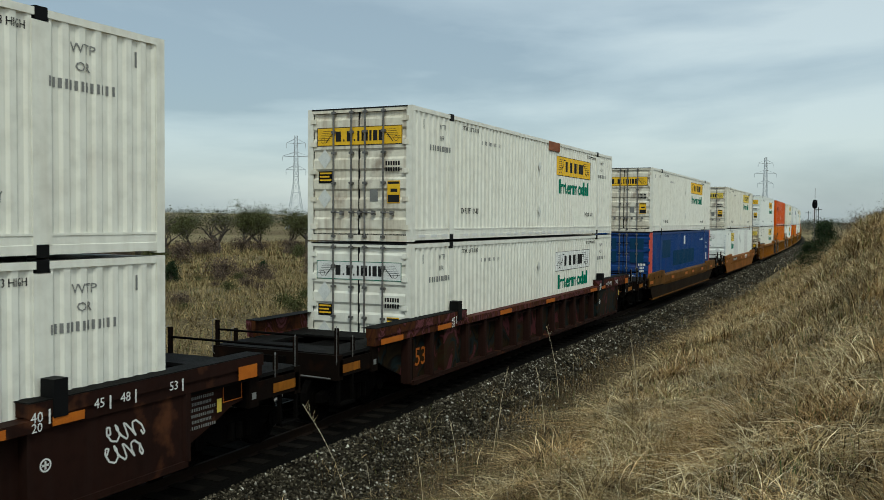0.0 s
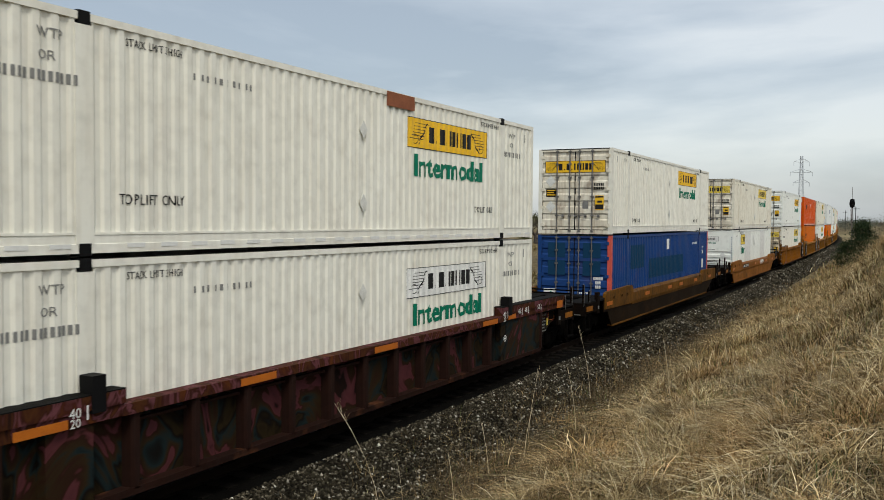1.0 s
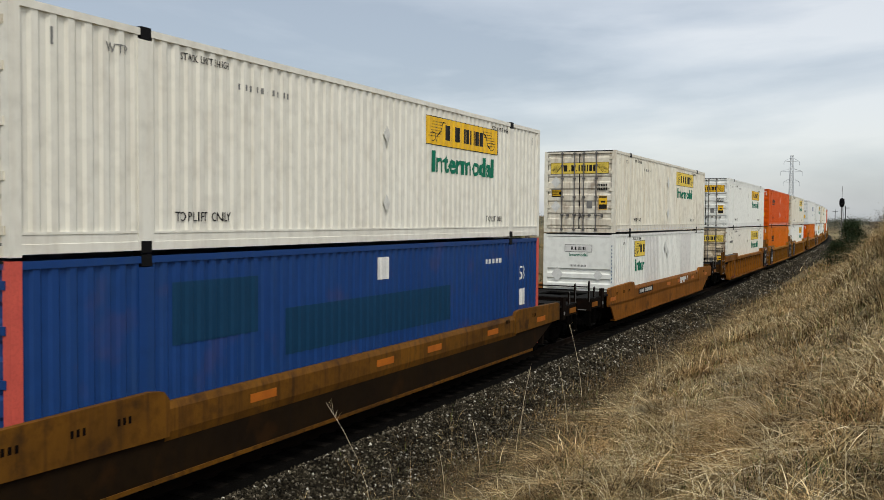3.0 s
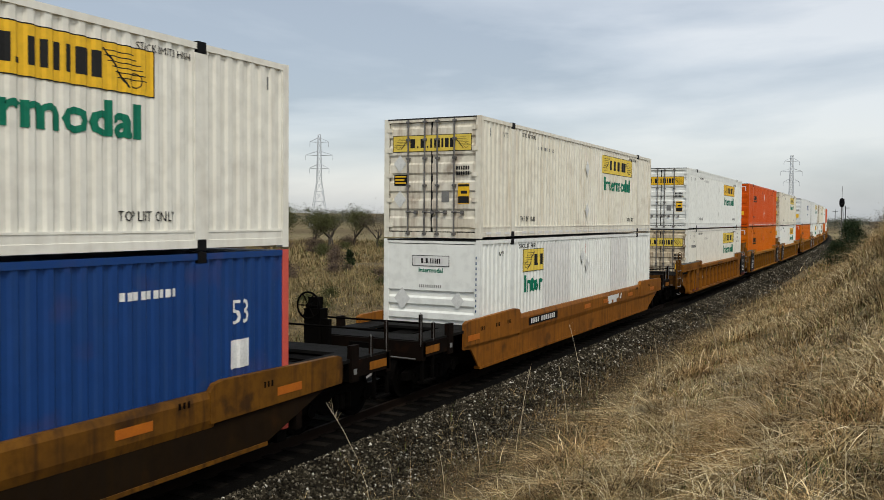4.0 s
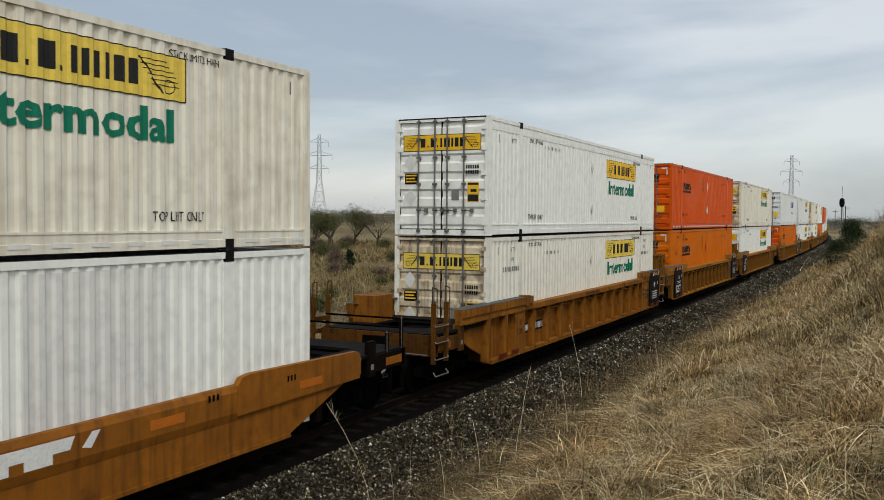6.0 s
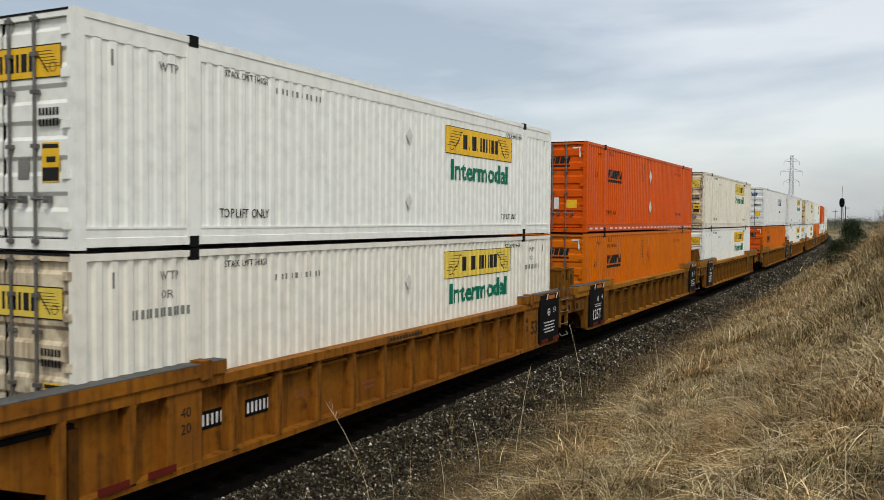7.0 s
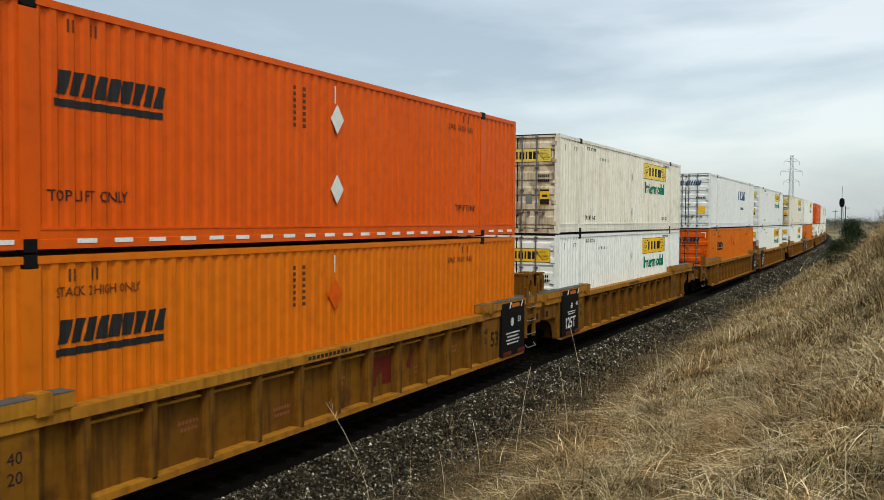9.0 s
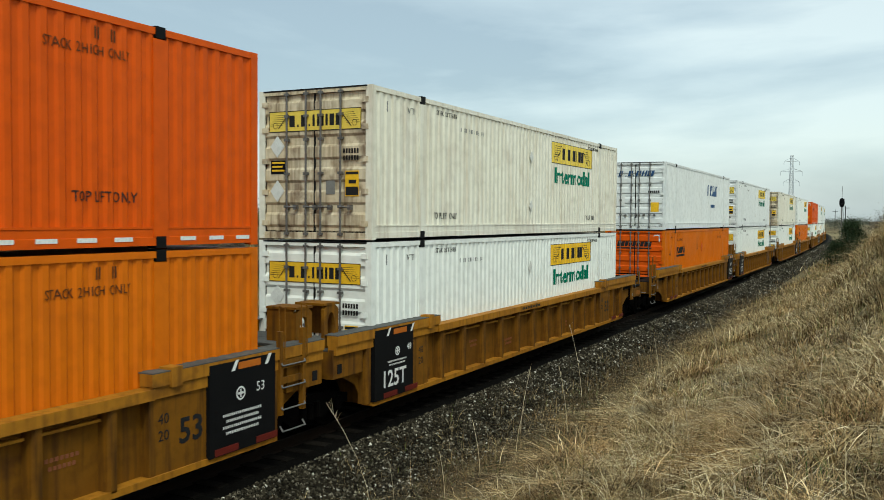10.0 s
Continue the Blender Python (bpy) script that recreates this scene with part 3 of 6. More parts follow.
                    return mesh_of("lock_bar", bm, M["steel"])
                lb = part("lock_bar", shared(("bar", sx, k), bar), None, d)

                def grip():
                    bm = bmesh.new()
                    x = sx * px
                    tube(bm, (x - 0.03, -HL - 0.05, 0.62), (x + sx * 0.0 + 0.28, -HL - 0.055, 0.60), 0.014, 6)
                    box(bm, x + 0.18, x + 0.25, -HL - 0.06, -HL + 0.03, 0.56, 0.65)
                    return mesh_of("handle", bm, M["steel"])
                part("handle", shared(("grip", sx, k), grip), None, lb)
            for i, z in enumerate((0.3, 0.9, 1.5, 2.1, 2.6)):
                part("hinge", shared((dp.name, "hinge", sx, z), lambda: boxes("hinge", [(min(sx * (HW - 0.22), sx * (HW - 0.075)), max(sx * (HW - 0.22), sx * (HW - 0.075)), -HL - 0.015, -HL + 0.05, z - 0.05, z + 0.05)], dp, 0.01)), None, d)
    if stripe or dashes:
        for i in range(28):
            y = -HL + 0.35 + i * 0.567
            if abs(abs(y + 0.14) - (HL - POST)) > 0.3:
                part("reflector", shared(("reflector", dashes), lambda: boxes("reflector", [(0, 0.006, 0, 0.29, 0, 0.055)], M["patch" if dashes else "white_ink"])), None, c, at=Matrix.Translation((HW + 0.001, y, 0.09)))
    return c


# ---- markings on the containers ----
OUT = HW + 0.006     # just proud of the pressed side
LEAF = -HL + 0.012   # just proud of the door's pressings


def waves():
    """Where the pressed side bends, along y, and whether it is out (1) or in (0) there."""
    out = []
    for y0, y1 in ((-HL + 0.11, -HL + POST - 0.12), (-HL + POST + 0.12, HL - POST - 0.12), (HL - POST + 0.12, HL - 0.11)):
        n = max(1, round((y1 - y0) / PITCH))
        p = (y1 - y0) / n
        for i in range(n):
            a = y0 + i * p
            out += [(a, 1), (a + 0.13 * p, 1), (a + 0.29 * p, 0), (a + 0.61 * p, 0), (a + 0.77 * p, 1)]
        out.append((y1, 1))
    return np.array(out)


WAVES = waves()


def draped(me, y, z, squeeze, depth, lift=0.005):
    """A flat mesh laid on the side at y, z so that it follows every fold of the pressing."""
    bm = bmesh.new()
    bm.from_mesh(me)
    for v in bm.verts:
        u, w, t = v.co
        v.co = (t, y + u * squeeze, z + w)
    lo, hi = min(v.co.y for v in bm.verts), max(v.co.y for v in bm.verts)
    for yb in WAVES[:, 0]:
        if lo + 1e-4 < yb < hi - 1e-4:
            bmesh.ops.bisect_plane(bm, geom=bm.verts[:] + bm.edges[:] + bm.faces[:], dist=1e-5, plane_co=(0, yb, 0), plane_no=(0, 1, 0))
    for v in bm.verts:
        o = np.interp(v.co.y, WAVES[:, 0], WAVES[:, 1])
        on_post = abs(abs(v.co.y) - (HL - POST)) < 0.135
        v.co.x += (HW + 0.004 if on_post else HW - 0.012 - depth * (1 - o)) + lift
    out = bpy.data.meshes.new(me.name)
    bm.to_mesh(out)
    bm.free()
    for m in me.materials:
        out.materials.append(m)
    return out


def stuck(name, me, key, parent, y, z, squeeze=1.0, label="", lift=0.005):
    """A sticker or letters on a container's side, draped."""
    depth = DEPTH[parent.name]
    return part(name, shared(("draped", key, y, z, squeeze, depth, lift), lambda: draped(me, y, z, squeeze, depth, lift)), None, parent, label)


def panel(name, parent, mat, y, z, w, h, face="side", label="", x=None, rim=None):
    """A flat sticker on the side (y along it) or on the doors (y across them), centred."""
    me = shared(("panel", mat.name, w, h), lambda: boxes("panel", [(-w / 2, w / 2, -h / 2, h / 2, 0, 0.003)], mat))
    drape = face == "side" and x is None and parent.name in DEPTH
    if drape:
        ob = stuck(name, me, ("panel", mat.name, w, h), parent, y, z, 1.0, label)
    else:
        ob = part(name, me, None, parent, label, at=on_side(OUT if x is None else x, y, z) if face == "side" else on_door(y, LEAF if x is None else x, z))
    if rim:
        t = 0.014
        me2 = shared(("rim", rim.name, w, h), lambda: boxes("rim", [(-w / 2, w / 2, h / 2 - t, h / 2, 0.003, 0.005), (-w / 2, w / 2, -h / 2, -h / 2 + t, 0.003, 0.005), (-w / 2, -w / 2 + t, -h / 2, h / 2, 0.003, 0.005), (w / 2 - t, w / 2, -h / 2, h / 2, 0.003, 0.005)], rim))
        if drape:
            r = stuck("rim", me2, ("rim", rim.name, w, h), parent, y, z)
            r.parent = ob
        else:
            part("rim", me2, None, ob)
    return ob


def words(parent, text, size, mat, y, z, face="side", x=None, bold=0.0, squeeze=1.0):
    if face == "side" and x is None and parent.name in DEPTH:
        return stuck("lettering", lettering(text, size, mat, bold), (text, size, mat.name, bold), parent, y, z, squeeze, lift=0.010)
    m = on_side(OUT if x is None else x, y, z, squeeze) if face == "side" else on_door(y, LEAF if x is None else x, z, squeeze)
    return part("lettering", lettering(text, size, mat, bold), None, parent, at=m)


def bars(parent, y, z, w, h, n, mat, face="side", x=None, gap=0.3, name="marking"):
    """Writing as plain upright bars."""
    def build():
        p = w / n
        return boxes("marking", [(-w / 2 + i * p, -w / 2 + i * p + p * (1 - gap), -h / 2, h / 2, 0, 0.002) for i in range(n)], mat)
    me = shared(("bars", w, h, n, mat.name, gap), build)
    if face == "side" and x is None and parent.name in DEPTH:
        return stuck(name, me, ("bars", w, h, n, mat.name, gap), parent, y, z)
    m = on_side(OUT if x is None else x, y, z) if face == "side" else on_door(y, LEAF if x is None else x, z)
    return part(name, me, None, parent, at=m)

# ---- well cars ----
WHEELS = []          # (wheelset, radius) pairs that roll


def wheelset():
    bm = bmesh.new()
    for sx in (-1, 1):
        prof = ((0.0, 0.2), (0.035, 0.2), (0.05, 0.38), (0.0, 0.40), (0.0, 0.457), (0.13, 0.45), (0.13, 0.40), (0.09, 0.38), (0.08, 0.2))
        n, rings = 20, []
        for k in range(n):
            a = 2 * math.pi * k / n
            rings.append([bm.verts.new((sx * (0.69 + x), r * math.cos(a), r * math.sin(a))) for x, r in prof])
        for k in range(n):
            a, b = rings[k], rings[(k + 1) % n]
            for i in range(len(prof)):
                j = (i + 1) % len(prof)
                bm.faces.new((a[i], a[j], b[j], b[i]))
    tube(bm, (-1.0, 0, 0), (1.0, 0, 0), 0.09, 10)
    for sx in (-1, 1):
        tube(bm, (sx * 0.69, 0, 0), (sx * 0.79, 0, 0), 0.2, 12)
        tube(bm, (sx * 0.98, 0, 0), (sx * 1.1, 0, 0), 0.13, 8)
        box(bm, sx * 1.1 - 0.01, sx * 1.1 + 0.01, -0.03, 0.03, -0.09, 0.09)
    return mesh_of("wheelset", bm, M["shaded_grime"])


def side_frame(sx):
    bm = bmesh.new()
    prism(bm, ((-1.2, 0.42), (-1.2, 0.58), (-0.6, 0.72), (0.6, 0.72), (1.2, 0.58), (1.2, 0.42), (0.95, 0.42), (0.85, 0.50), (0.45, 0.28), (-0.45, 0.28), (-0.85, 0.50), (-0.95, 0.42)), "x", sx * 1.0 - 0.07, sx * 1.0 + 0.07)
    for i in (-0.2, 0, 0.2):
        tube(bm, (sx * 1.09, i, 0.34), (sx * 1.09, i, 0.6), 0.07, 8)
    return mesh_of("side_frame", bm, M["shaded_grime"], 0.01)


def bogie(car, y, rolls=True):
    b = part("bogie", shared("bolster", lambda: boxes("bogie", [(-1.05, 1.05, -0.2, 0.2, 0.45, 0.72), (-0.3, 0.3, -0.3, 0.3, 0.7, 0.86)], M["shaded_grime"], 0.02)), None, car, "oily cast steel bogie, blackened by painted-in shade", at=Matrix.Translation((0, y, 0)))
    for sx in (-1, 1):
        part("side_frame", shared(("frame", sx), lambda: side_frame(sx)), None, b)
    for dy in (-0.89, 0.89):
        w = part("wheelset", shared("wheelset", wheelset), None, b, at=Matrix.Translation((0, dy, 0.457)))
        if rolls:
            WHEELS.append((w, dy))


def rod(name, pts, r, mat, parent, n=6):
    bm = bmesh.new()
    for a, b in zip(pts, pts[1:]):
        tube(bm, a, b, r, n)
    return part(name, bm, mat, parent)


def ladder(car, y0, y1, paint, sx=1, z0=0.5, z1=2.3):
    """Two uprights outside the car's corner with painted steps, open rungs below and grab irons above."""
    x = sx * 1.50
    ob = part("ladder", boxes("ladder", [(x - 0.04, x + 0.04, y - 0.04, y + 0.04, z0 + 0.25, 2.0) for y in (y0, y1)] + [(x - 0.03, x + 0.03, y0, y1, z, z + 0.1) for z in (1.18, 1.45)], paint, 0.008), None, car)
    for z in (z0, z0 + 0.34, z0 + 0.68, z0 + 1.02):
        rod("rung", [(x, y0, z + 0.08), (x + 0.06 * sx, y0, z), (x + 0.06 * sx, y1, z), (x, y1, z + 0.08)], 0.013, M["steel"], ob)
    for y in (y0, y1):
        rod("grab_iron", [(x - 0.02, y + 0.05, 1.5), (x + 0.05 * sx, y + 0.06, 1.54), (x + 0.05 * sx, y + 0.06, z1), (x - 0.06 * sx, y + 0.06, z1 + 0.03), (x - 0.06 * sx, y + 0.06, 1.9)], 0.012, paint, ob)
    return ob


def brake_wheel(car, y, paint, z=1.9):
    """A handbrake stand on the end sill, with its gear box, chain guard and spoked wheel."""
    o = 1 if y > 0 else -1
    st = part("brake_stand", boxes("brake_stand", [(-1.30, -0.88, y - 0.14, y + 0.14, 0.9, z - 0.08), (-1.22, -0.98, y - 0.1, y + 0.1, z - 0.1, z + 0.16), (-0.9, -0.72, y - 0.05, y + 0.05, 0.95, z - 0.3)], paint, 0.03), None, car)
    bm = bmesh.new()
    c, n, r = Vector((-1.1, y + o * 0.26, z)), 24, 0.28
    pts = [c + Vector((r * math.cos(2 * math.pi * i / n), 0, r * math.sin(2 * math.pi * i / n))) for i in range(n)]
    for i in range(n):
        tube(bm, pts[i], pts[(i + 1) % n], 0.02, 6)
    for i in range(0, n, 4):
        tube(bm, c, pts[i], 0.014, 5)
    tube(bm, c + Vector((0, o * 0.04, 0)), c - Vector((0, o * 0.2, 0)), 0.05, 8)
    part("brake_wheel", bm, M["shaded_grime"], st, "black spoked handbrake wheel")


def deck_grid(name, y0, y1, z, car, hole=True):
    """An end platform: a plate frame with an open middle."""
    d = [(-1.40, 1.40, y0, y1, z - 0.05, z)] if not hole else [(-1.40, -0.72, y0, y1, z - 0.06, z), (0.72, 1.40, y0, y1, z - 0.06, z), (-0.72, 0.72, y0, y0 + (y1 - y0) * 0.28, z - 0.06, z), (-0.72, 0.72, y1 - (y1 - y0) * 0.28, y1, z - 0.06, z)]
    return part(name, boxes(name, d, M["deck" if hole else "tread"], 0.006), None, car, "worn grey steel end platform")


def car_end(car, sy, kind, paint, style):
    """The end of a car past the well: a coupler end with a long platform, or a joint to the next unit."""
    def yy(a, b):
        return (sy * a, sy * b) if sy > 0 else (sy * b, sy * a)
    if kind == "coupler":
        y0, y1 = yy(8.2, 11.05)
        top = 1.26 if style == "smooth" else 1.33
        deck_grid("platform", y0, y1, top, car)
        part("end_sill", boxes("end_sill", [(-1.42, 1.42, *yy(10.95, 11.1), 0.86, top - 0.02)], paint, 0.01), None, car)
        part("draft_sill", boxes("draft_sill", [(-0.28, 0.28, *yy(8.2, 11.2), 0.72, top - 0.1)], M["shaded_grime"], 0.02), None, car)
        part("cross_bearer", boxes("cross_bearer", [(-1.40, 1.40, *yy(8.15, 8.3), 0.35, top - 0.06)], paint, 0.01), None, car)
        part("bolster_beam", boxes("bolster_beam", [(-1.38, 1.38, *yy(9.7, 10.1), 0.86, top - 0.07)], M["shaded_grime"], 0.02), None, car)
        cp = bmesh.new()
        a, b = yy(11.1, 11.72)
        prism(cp, ((-0.1, sy * 11.1), (0.1, sy * 11.1), (0.13, sy * 11.5), (0.16, sy * 11.72), (-0.05, sy * 11.75), (-0.16, sy * 11.5)), "z", 0.72, 0.98)
        part("coupler", cp, M["shaded_grime"], car, "black knuckle coupler", bevel=0.015)
        rod("brake_hose", [(0.35, sy * 11.15, 0.85), (0.42, sy * 11.45, 0.55), (0.3, sy * 11.7, 0.42)], 0.03, M["steel"], car)
        rod("uncoupling_rod", [(1.3, sy * 11.18, 0.9), (0.5, sy * 11.2, 0.92), (0.1, sy * 11.3, 1.02)], 0.016, M["steel"], car)
        for sx in (-1, 1):
            side = part("end_side", boxes("end_side", [(min(sx * 1.34, sx * 1.42), max(sx * 1.34, sx * 1.42), *yy(9.95, 11.05), 0.92, 1.22)], paint, 0.01), None, car)
            part("end_post", boxes("end_post", [(min(sx * 1.34, sx * 1.44), max(sx * 1.34, sx * 1.44), *yy(9.72, 9.95), 0.85, 1.5)], paint, 0.01), None, car)
            if sx > 0:
                part("tape", boxes("tape", [(1.421, 1.425, *yy(10.35, 10.95), 0.98, 1.13)], M["car_orange"]), None, side, "dirty orange panel")
                part("notice", boxes("notice", [(1.441, 1.445, *yy(9.78, 9.88), 0.98, 1.08)], M["grey_ink"]), None, side)
            if style == "ribbed" and sy < 0:
                ladder(car, -11.30, -10.72, paint, sx)
            else:
                for y, z in ((10.5, 1.58), (11.05, 1.80)):
                    st = part("stake", boxes("stake", [(sx * 1.35 - 0.028, sx * 1.35 + 0.028, sy * y - 0.035, sy * y + 0.035, 1.0, z)], paint, 0.01), None, car)
                    rod("grab_iron", [(sx * 1.38, sy * y - 0.05, 1.15), (sx * 1.40, sy * y - 0.08, 1.2), (sx * 1.40, sy * y - 0.08, z), (sx * 1.36, sy * y - 0.02, z + 0.03)], 0.009, M["steel"], st)
                lad = part("step", boxes("step", [(sx * 1.38 - 0.03, sx * 1.38 + 0.03, *yy(10.55, 10.6), 0.42, 0.95), (sx * 1.38 - 0.03, sx * 1.38 + 0.03, *yy(11.0, 11.05), 0.42, 0.95), (sx * 1.38 - 0.06, sx * 1.38 + 0.06, *yy(10.55, 11.05), 0.40, 0.44)], M["shaded_grime"]), None, car)
        rod("end_rail", [(-1.33, sy * 11.05, 1.62), (1.33, sy * 11.05, 1.62)], 0.022, M["shaded_grime"], car)
        bogie(car, sy * 9.9)
    else:
        y0, y1 = yy(8.2, 9.5)
        deck_grid("platform", y0, y1, 1.52, car, hole=False)
        part("cross_bearer", boxes("cross_bearer", [(-1.40, 1.40, *yy(8.15, 8.3), 0.35, 1.46)], paint, 0.01), None, car)
        part("end_sill", boxes("end_sill", [(-1.42, 1.42, *yy(9.44, 9.55), 1.0, 1.46)], paint, 0.01), None, car)
        part("draft_sill", boxes("draft_sill", [(-0.35, 0.35, *yy(8.2, 9.7), 0.78, 1.3)], M["shaded_grime"], 0.02), None, car)
        for sx in (-1, 1):
            # an open box on the platform: an outer wall with an oval port, a top, an inner wall
            bm = bmesh.new()
            n, cy, lo, hi = 20, sy * 9.32, [], []
            for k in range(n):
                a = 2 * math.pi * k / n
                u, w = math.cos(a), math.sin(a)
                m = max(abs(u) / 0.22, abs(w) / 0.37)
                for xv, store in ((sx * 1.20, lo), (sx * 1.26, hi)):
                    store.append((bm.verts.new((xv, cy + 0.11 * u, 1.88 + 0.25 * w)), bm.verts.new((xv, cy + u / m, 1.88 + w / m))))
            for k in range(n):
                j = (k + 1) % n
                bm.faces.new((lo[k][0], lo[j][0], lo[j][1], lo[k][1]))
                bm.faces.new((hi[k][0], hi[j][0], hi[j][1], hi[k][1]))
                bm.faces.new((lo[k][0], lo[j][0], hi[j][0], hi[k][0]))
                bm.faces.new((lo[k][1], lo[j][1], hi[j][1], hi[k][1]))
            box(bm, min(sx * 0.66, sx * 1.27), max(sx * 0.66, sx * 1.27), *yy(9.08, 9.55), 2.25, 2.29)
            box(bm, min(sx * 0.66, sx * 1.20), max(sx * 0.66, sx * 1.20), *yy(9.1, 9.15), 1.72, 2.25)
            part("guard_box", bm, paint, car)
            part("end_side", boxes("end_side", [(min(sx * 1.36, sx * 1.45), max(sx * 1.36, sx * 1.45), *yy(8.6, 9.55), 1.0, 1.5)], paint, 0.012), None, car)
        if sy > 0:
            ladder(car, 8.36, 8.94, paint, 1, 0.45, 2.35)
            ladder(car, 8.36, 8.94, paint, -1, 0.45, 2.35)
            bogie(car, 9.71)
        for sx in (-1, 1):
            port = part("lift_pocket", boxes("lift_pocket", [(min(sx * 1.44, sx * 1.456), max(sx * 1.44, sx * 1.456), *yy(9.28, 9.42), 1.08, 1.24)], M["gasket"], 0.01), None, car)


def side_plate(style, sx, near, far, top):
    """One side of the well: a plate whose lower edge rises at the ends over the bogies."""
    bm = bmesh.new()
    e0, e1 = (9.95 if near == "coupler" else 9.52), (9.95 if far == "coupler" else 9.52)
    if style == "smooth":
        out = [(-9.13, 0.82), (-8.75, 0.80), (-8.3, 0.32), (7.4, 0.32), (9.0, 0.9), (9.5, 0.95), (9.5, 1.25), (6.2, 1.25), (6.1, 1.18), (-5.8, 1.18), (-5.95, 1.28), (-9.13, 1.28)]
    else:
        arch = lambda e, s: [(s * e, 0.98), (s * (e - 0.25), 0.98), (s * (e - 0.5), 0.94), (s * (e - 0.85), 0.78), (s * 8.5, 0.55), (s * 8.36, 0.35)]
        out = arch(e0, -1) + arch(e1, 1)[::-1] + [(e1, top), (-e0, top)]
    at = 1.385 if style == "smooth" else 1.30
    prism(bm, out, "x", sx * at - 0.02, sx * at + 0.02)
    return bm


def well_car(label, paint_key, style="ribbed", near="coupler", far="coupler", top=1.55, brake=True, tone=None):
    """A double-stack well car: its two sides with chords and ribs, the floor bearers, both ends and the bogies."""
    paint = M[paint_key]
    # yellow cars take the side paint with the chord's shade in it
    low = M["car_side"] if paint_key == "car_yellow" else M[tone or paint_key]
    chord = M["sprayed_chord"] if tone == "sprayed_side" else paint
    car = tagged(new("well_car"), label, "rail car", "well cars of the train")
    e0, e1 = (9.95 if near == "coupler" else 9.52), (9.95 if far == "coupler" else 9.52)
    for sx in (-1, 1):
        def sp(a, b):
            return min(sx * a, sx * b), max(sx * a, sx * b)
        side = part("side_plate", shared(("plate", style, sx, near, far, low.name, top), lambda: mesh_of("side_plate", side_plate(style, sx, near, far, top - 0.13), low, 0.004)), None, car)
        if style == "smooth":
            # a swelling top chord, a raised guard over the near end, and a heel at the bottom
            bm = bmesh.new()
            prism(bm, ((sx * 1.36, 0.78), (sx * 1.41, 0.80), (sx * 1.44, 0.92), (sx * 1.44, 1.22), (sx * 1.40, 1.31), (sx * 1.32, 1.31)), "y", -5.9, 6.2)
            part("top_chord", bm, paint, car, bevel=0.01)
            for y0, y1, z1 in ((-9.1, -5.85, 1.50), (6.1, 9.4, 1.44)):
                bm = bmesh.new()
                s = 1 if y0 > 0 else -1
                ya, yb = (y0, y1) if s > 0 else (y1, y0)
                prism(bm, ((ya, 0.86), (yb, 0.90), (yb, z1 - 0.1), (yb - s * 0.12, z1 - 0.05), (ya + s * 0.3, z1), (ya + s * 0.1, z1 - 0.03), (ya, z1 - 0.14)), "x", sx * 1.35, sx * 1.45)
                part("end_guard", bm, paint, car, bevel=0.01)
            part("bottom_chord", boxes("bottom_chord", [(*sp(1.25, 1.42), -8.25, 7.4, 0.27, 0.33)], paint, 0.01), None, car)
            for y in (-9.0, -4.2, -0.6, 1.4, 4.4, 7.6):
                if sx > 0:
                    part("tape", boxes("tape", [(1.452 if abs(y) > 6 else 1.441, 1.456 if abs(y) > 6 else 1.445, y, y + 0.62, 1.0, 1.13)], M["tape"]), None, side, "reflective orange tape")
        else:
            part("top_chord", boxes("top_chord", [(*sp(1.29, 1.53), -5.75, 5.75, top - 0.14, top)], chord, 0.012), None, car)
            part("bottom_chord", boxes("bottom_chord", [(*sp(1.24, 1.50), -8.3, 8.3, 0.32, 0.41)], paint, 0.012), None, car)
            for a, b in ((-e0, -5.7), (5.7, e1)):
                g = part("end_guard", boxes("end_guard", [(*sp(1.31, 1.53), a, b, top + 0.02, top + 0.19), (*sp(1.33, 1.50), a, b, top - 0.14, top + 0.03)], chord, 0.012), None, car)
                part("cap", boxes("cap", [(*sp(1.2, 1.532), a, b, top + 0.192, top + 0.205)], M["tread" if style == "ribbed" else "deck"]), None, g)
                s = 1 if a > 0 else -1
                part("corner_guide", boxes("corner_guide", [(*sp(1.33, 1.55), s * 6.12 - 0.10, s * 6.12 + 0.10, top - 0.02, top + (0.24 if style != "brown" else 0.42))], M["black"] if style == "brown" else paint, 0.03), None, car)
            ys = [-8.45, -7.4] + [-5.5 + i * 1.06 for i in range(11)] + ([8.3] if style == "brown" else [7.2, 8.25])
            for y, h in ((-6.47, 0.33), (6.97, 1.25) if style == "brown" else (6.25, 0.55)):
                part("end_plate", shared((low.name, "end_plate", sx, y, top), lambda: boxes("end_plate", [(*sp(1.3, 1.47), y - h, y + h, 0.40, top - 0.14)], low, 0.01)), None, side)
            for y in ys:
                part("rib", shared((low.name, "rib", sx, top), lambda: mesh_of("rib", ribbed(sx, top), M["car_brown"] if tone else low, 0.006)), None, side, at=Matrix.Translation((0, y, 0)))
            for y0, y1 in zip(ys[2:12], ys[3:13]):
                part("stiffener", shared((paint_key, "stiff", sx), lambda: boxes("stiffener", [(*sp(1.3, 1.42), 0, 0.88, top - 0.27, top - 0.235)], paint)), None, side, at=Matrix.Translation((0, y0 + 0.06, 0)))
    for i, y in enumerate((-7.9, -6.1, -3.6, -1.2, 1.2, 3.6, 6.1, 7.9)):
        part("floor_bearer", shared("bearer", lambda: boxes("floor_bearer", [(-1.3, 1.3, -0.12, 0.12, 0.2, 0.36)], M["shaded_grime"], 0.01)), None, car, at=Matrix.Translation((0, y, 0)))
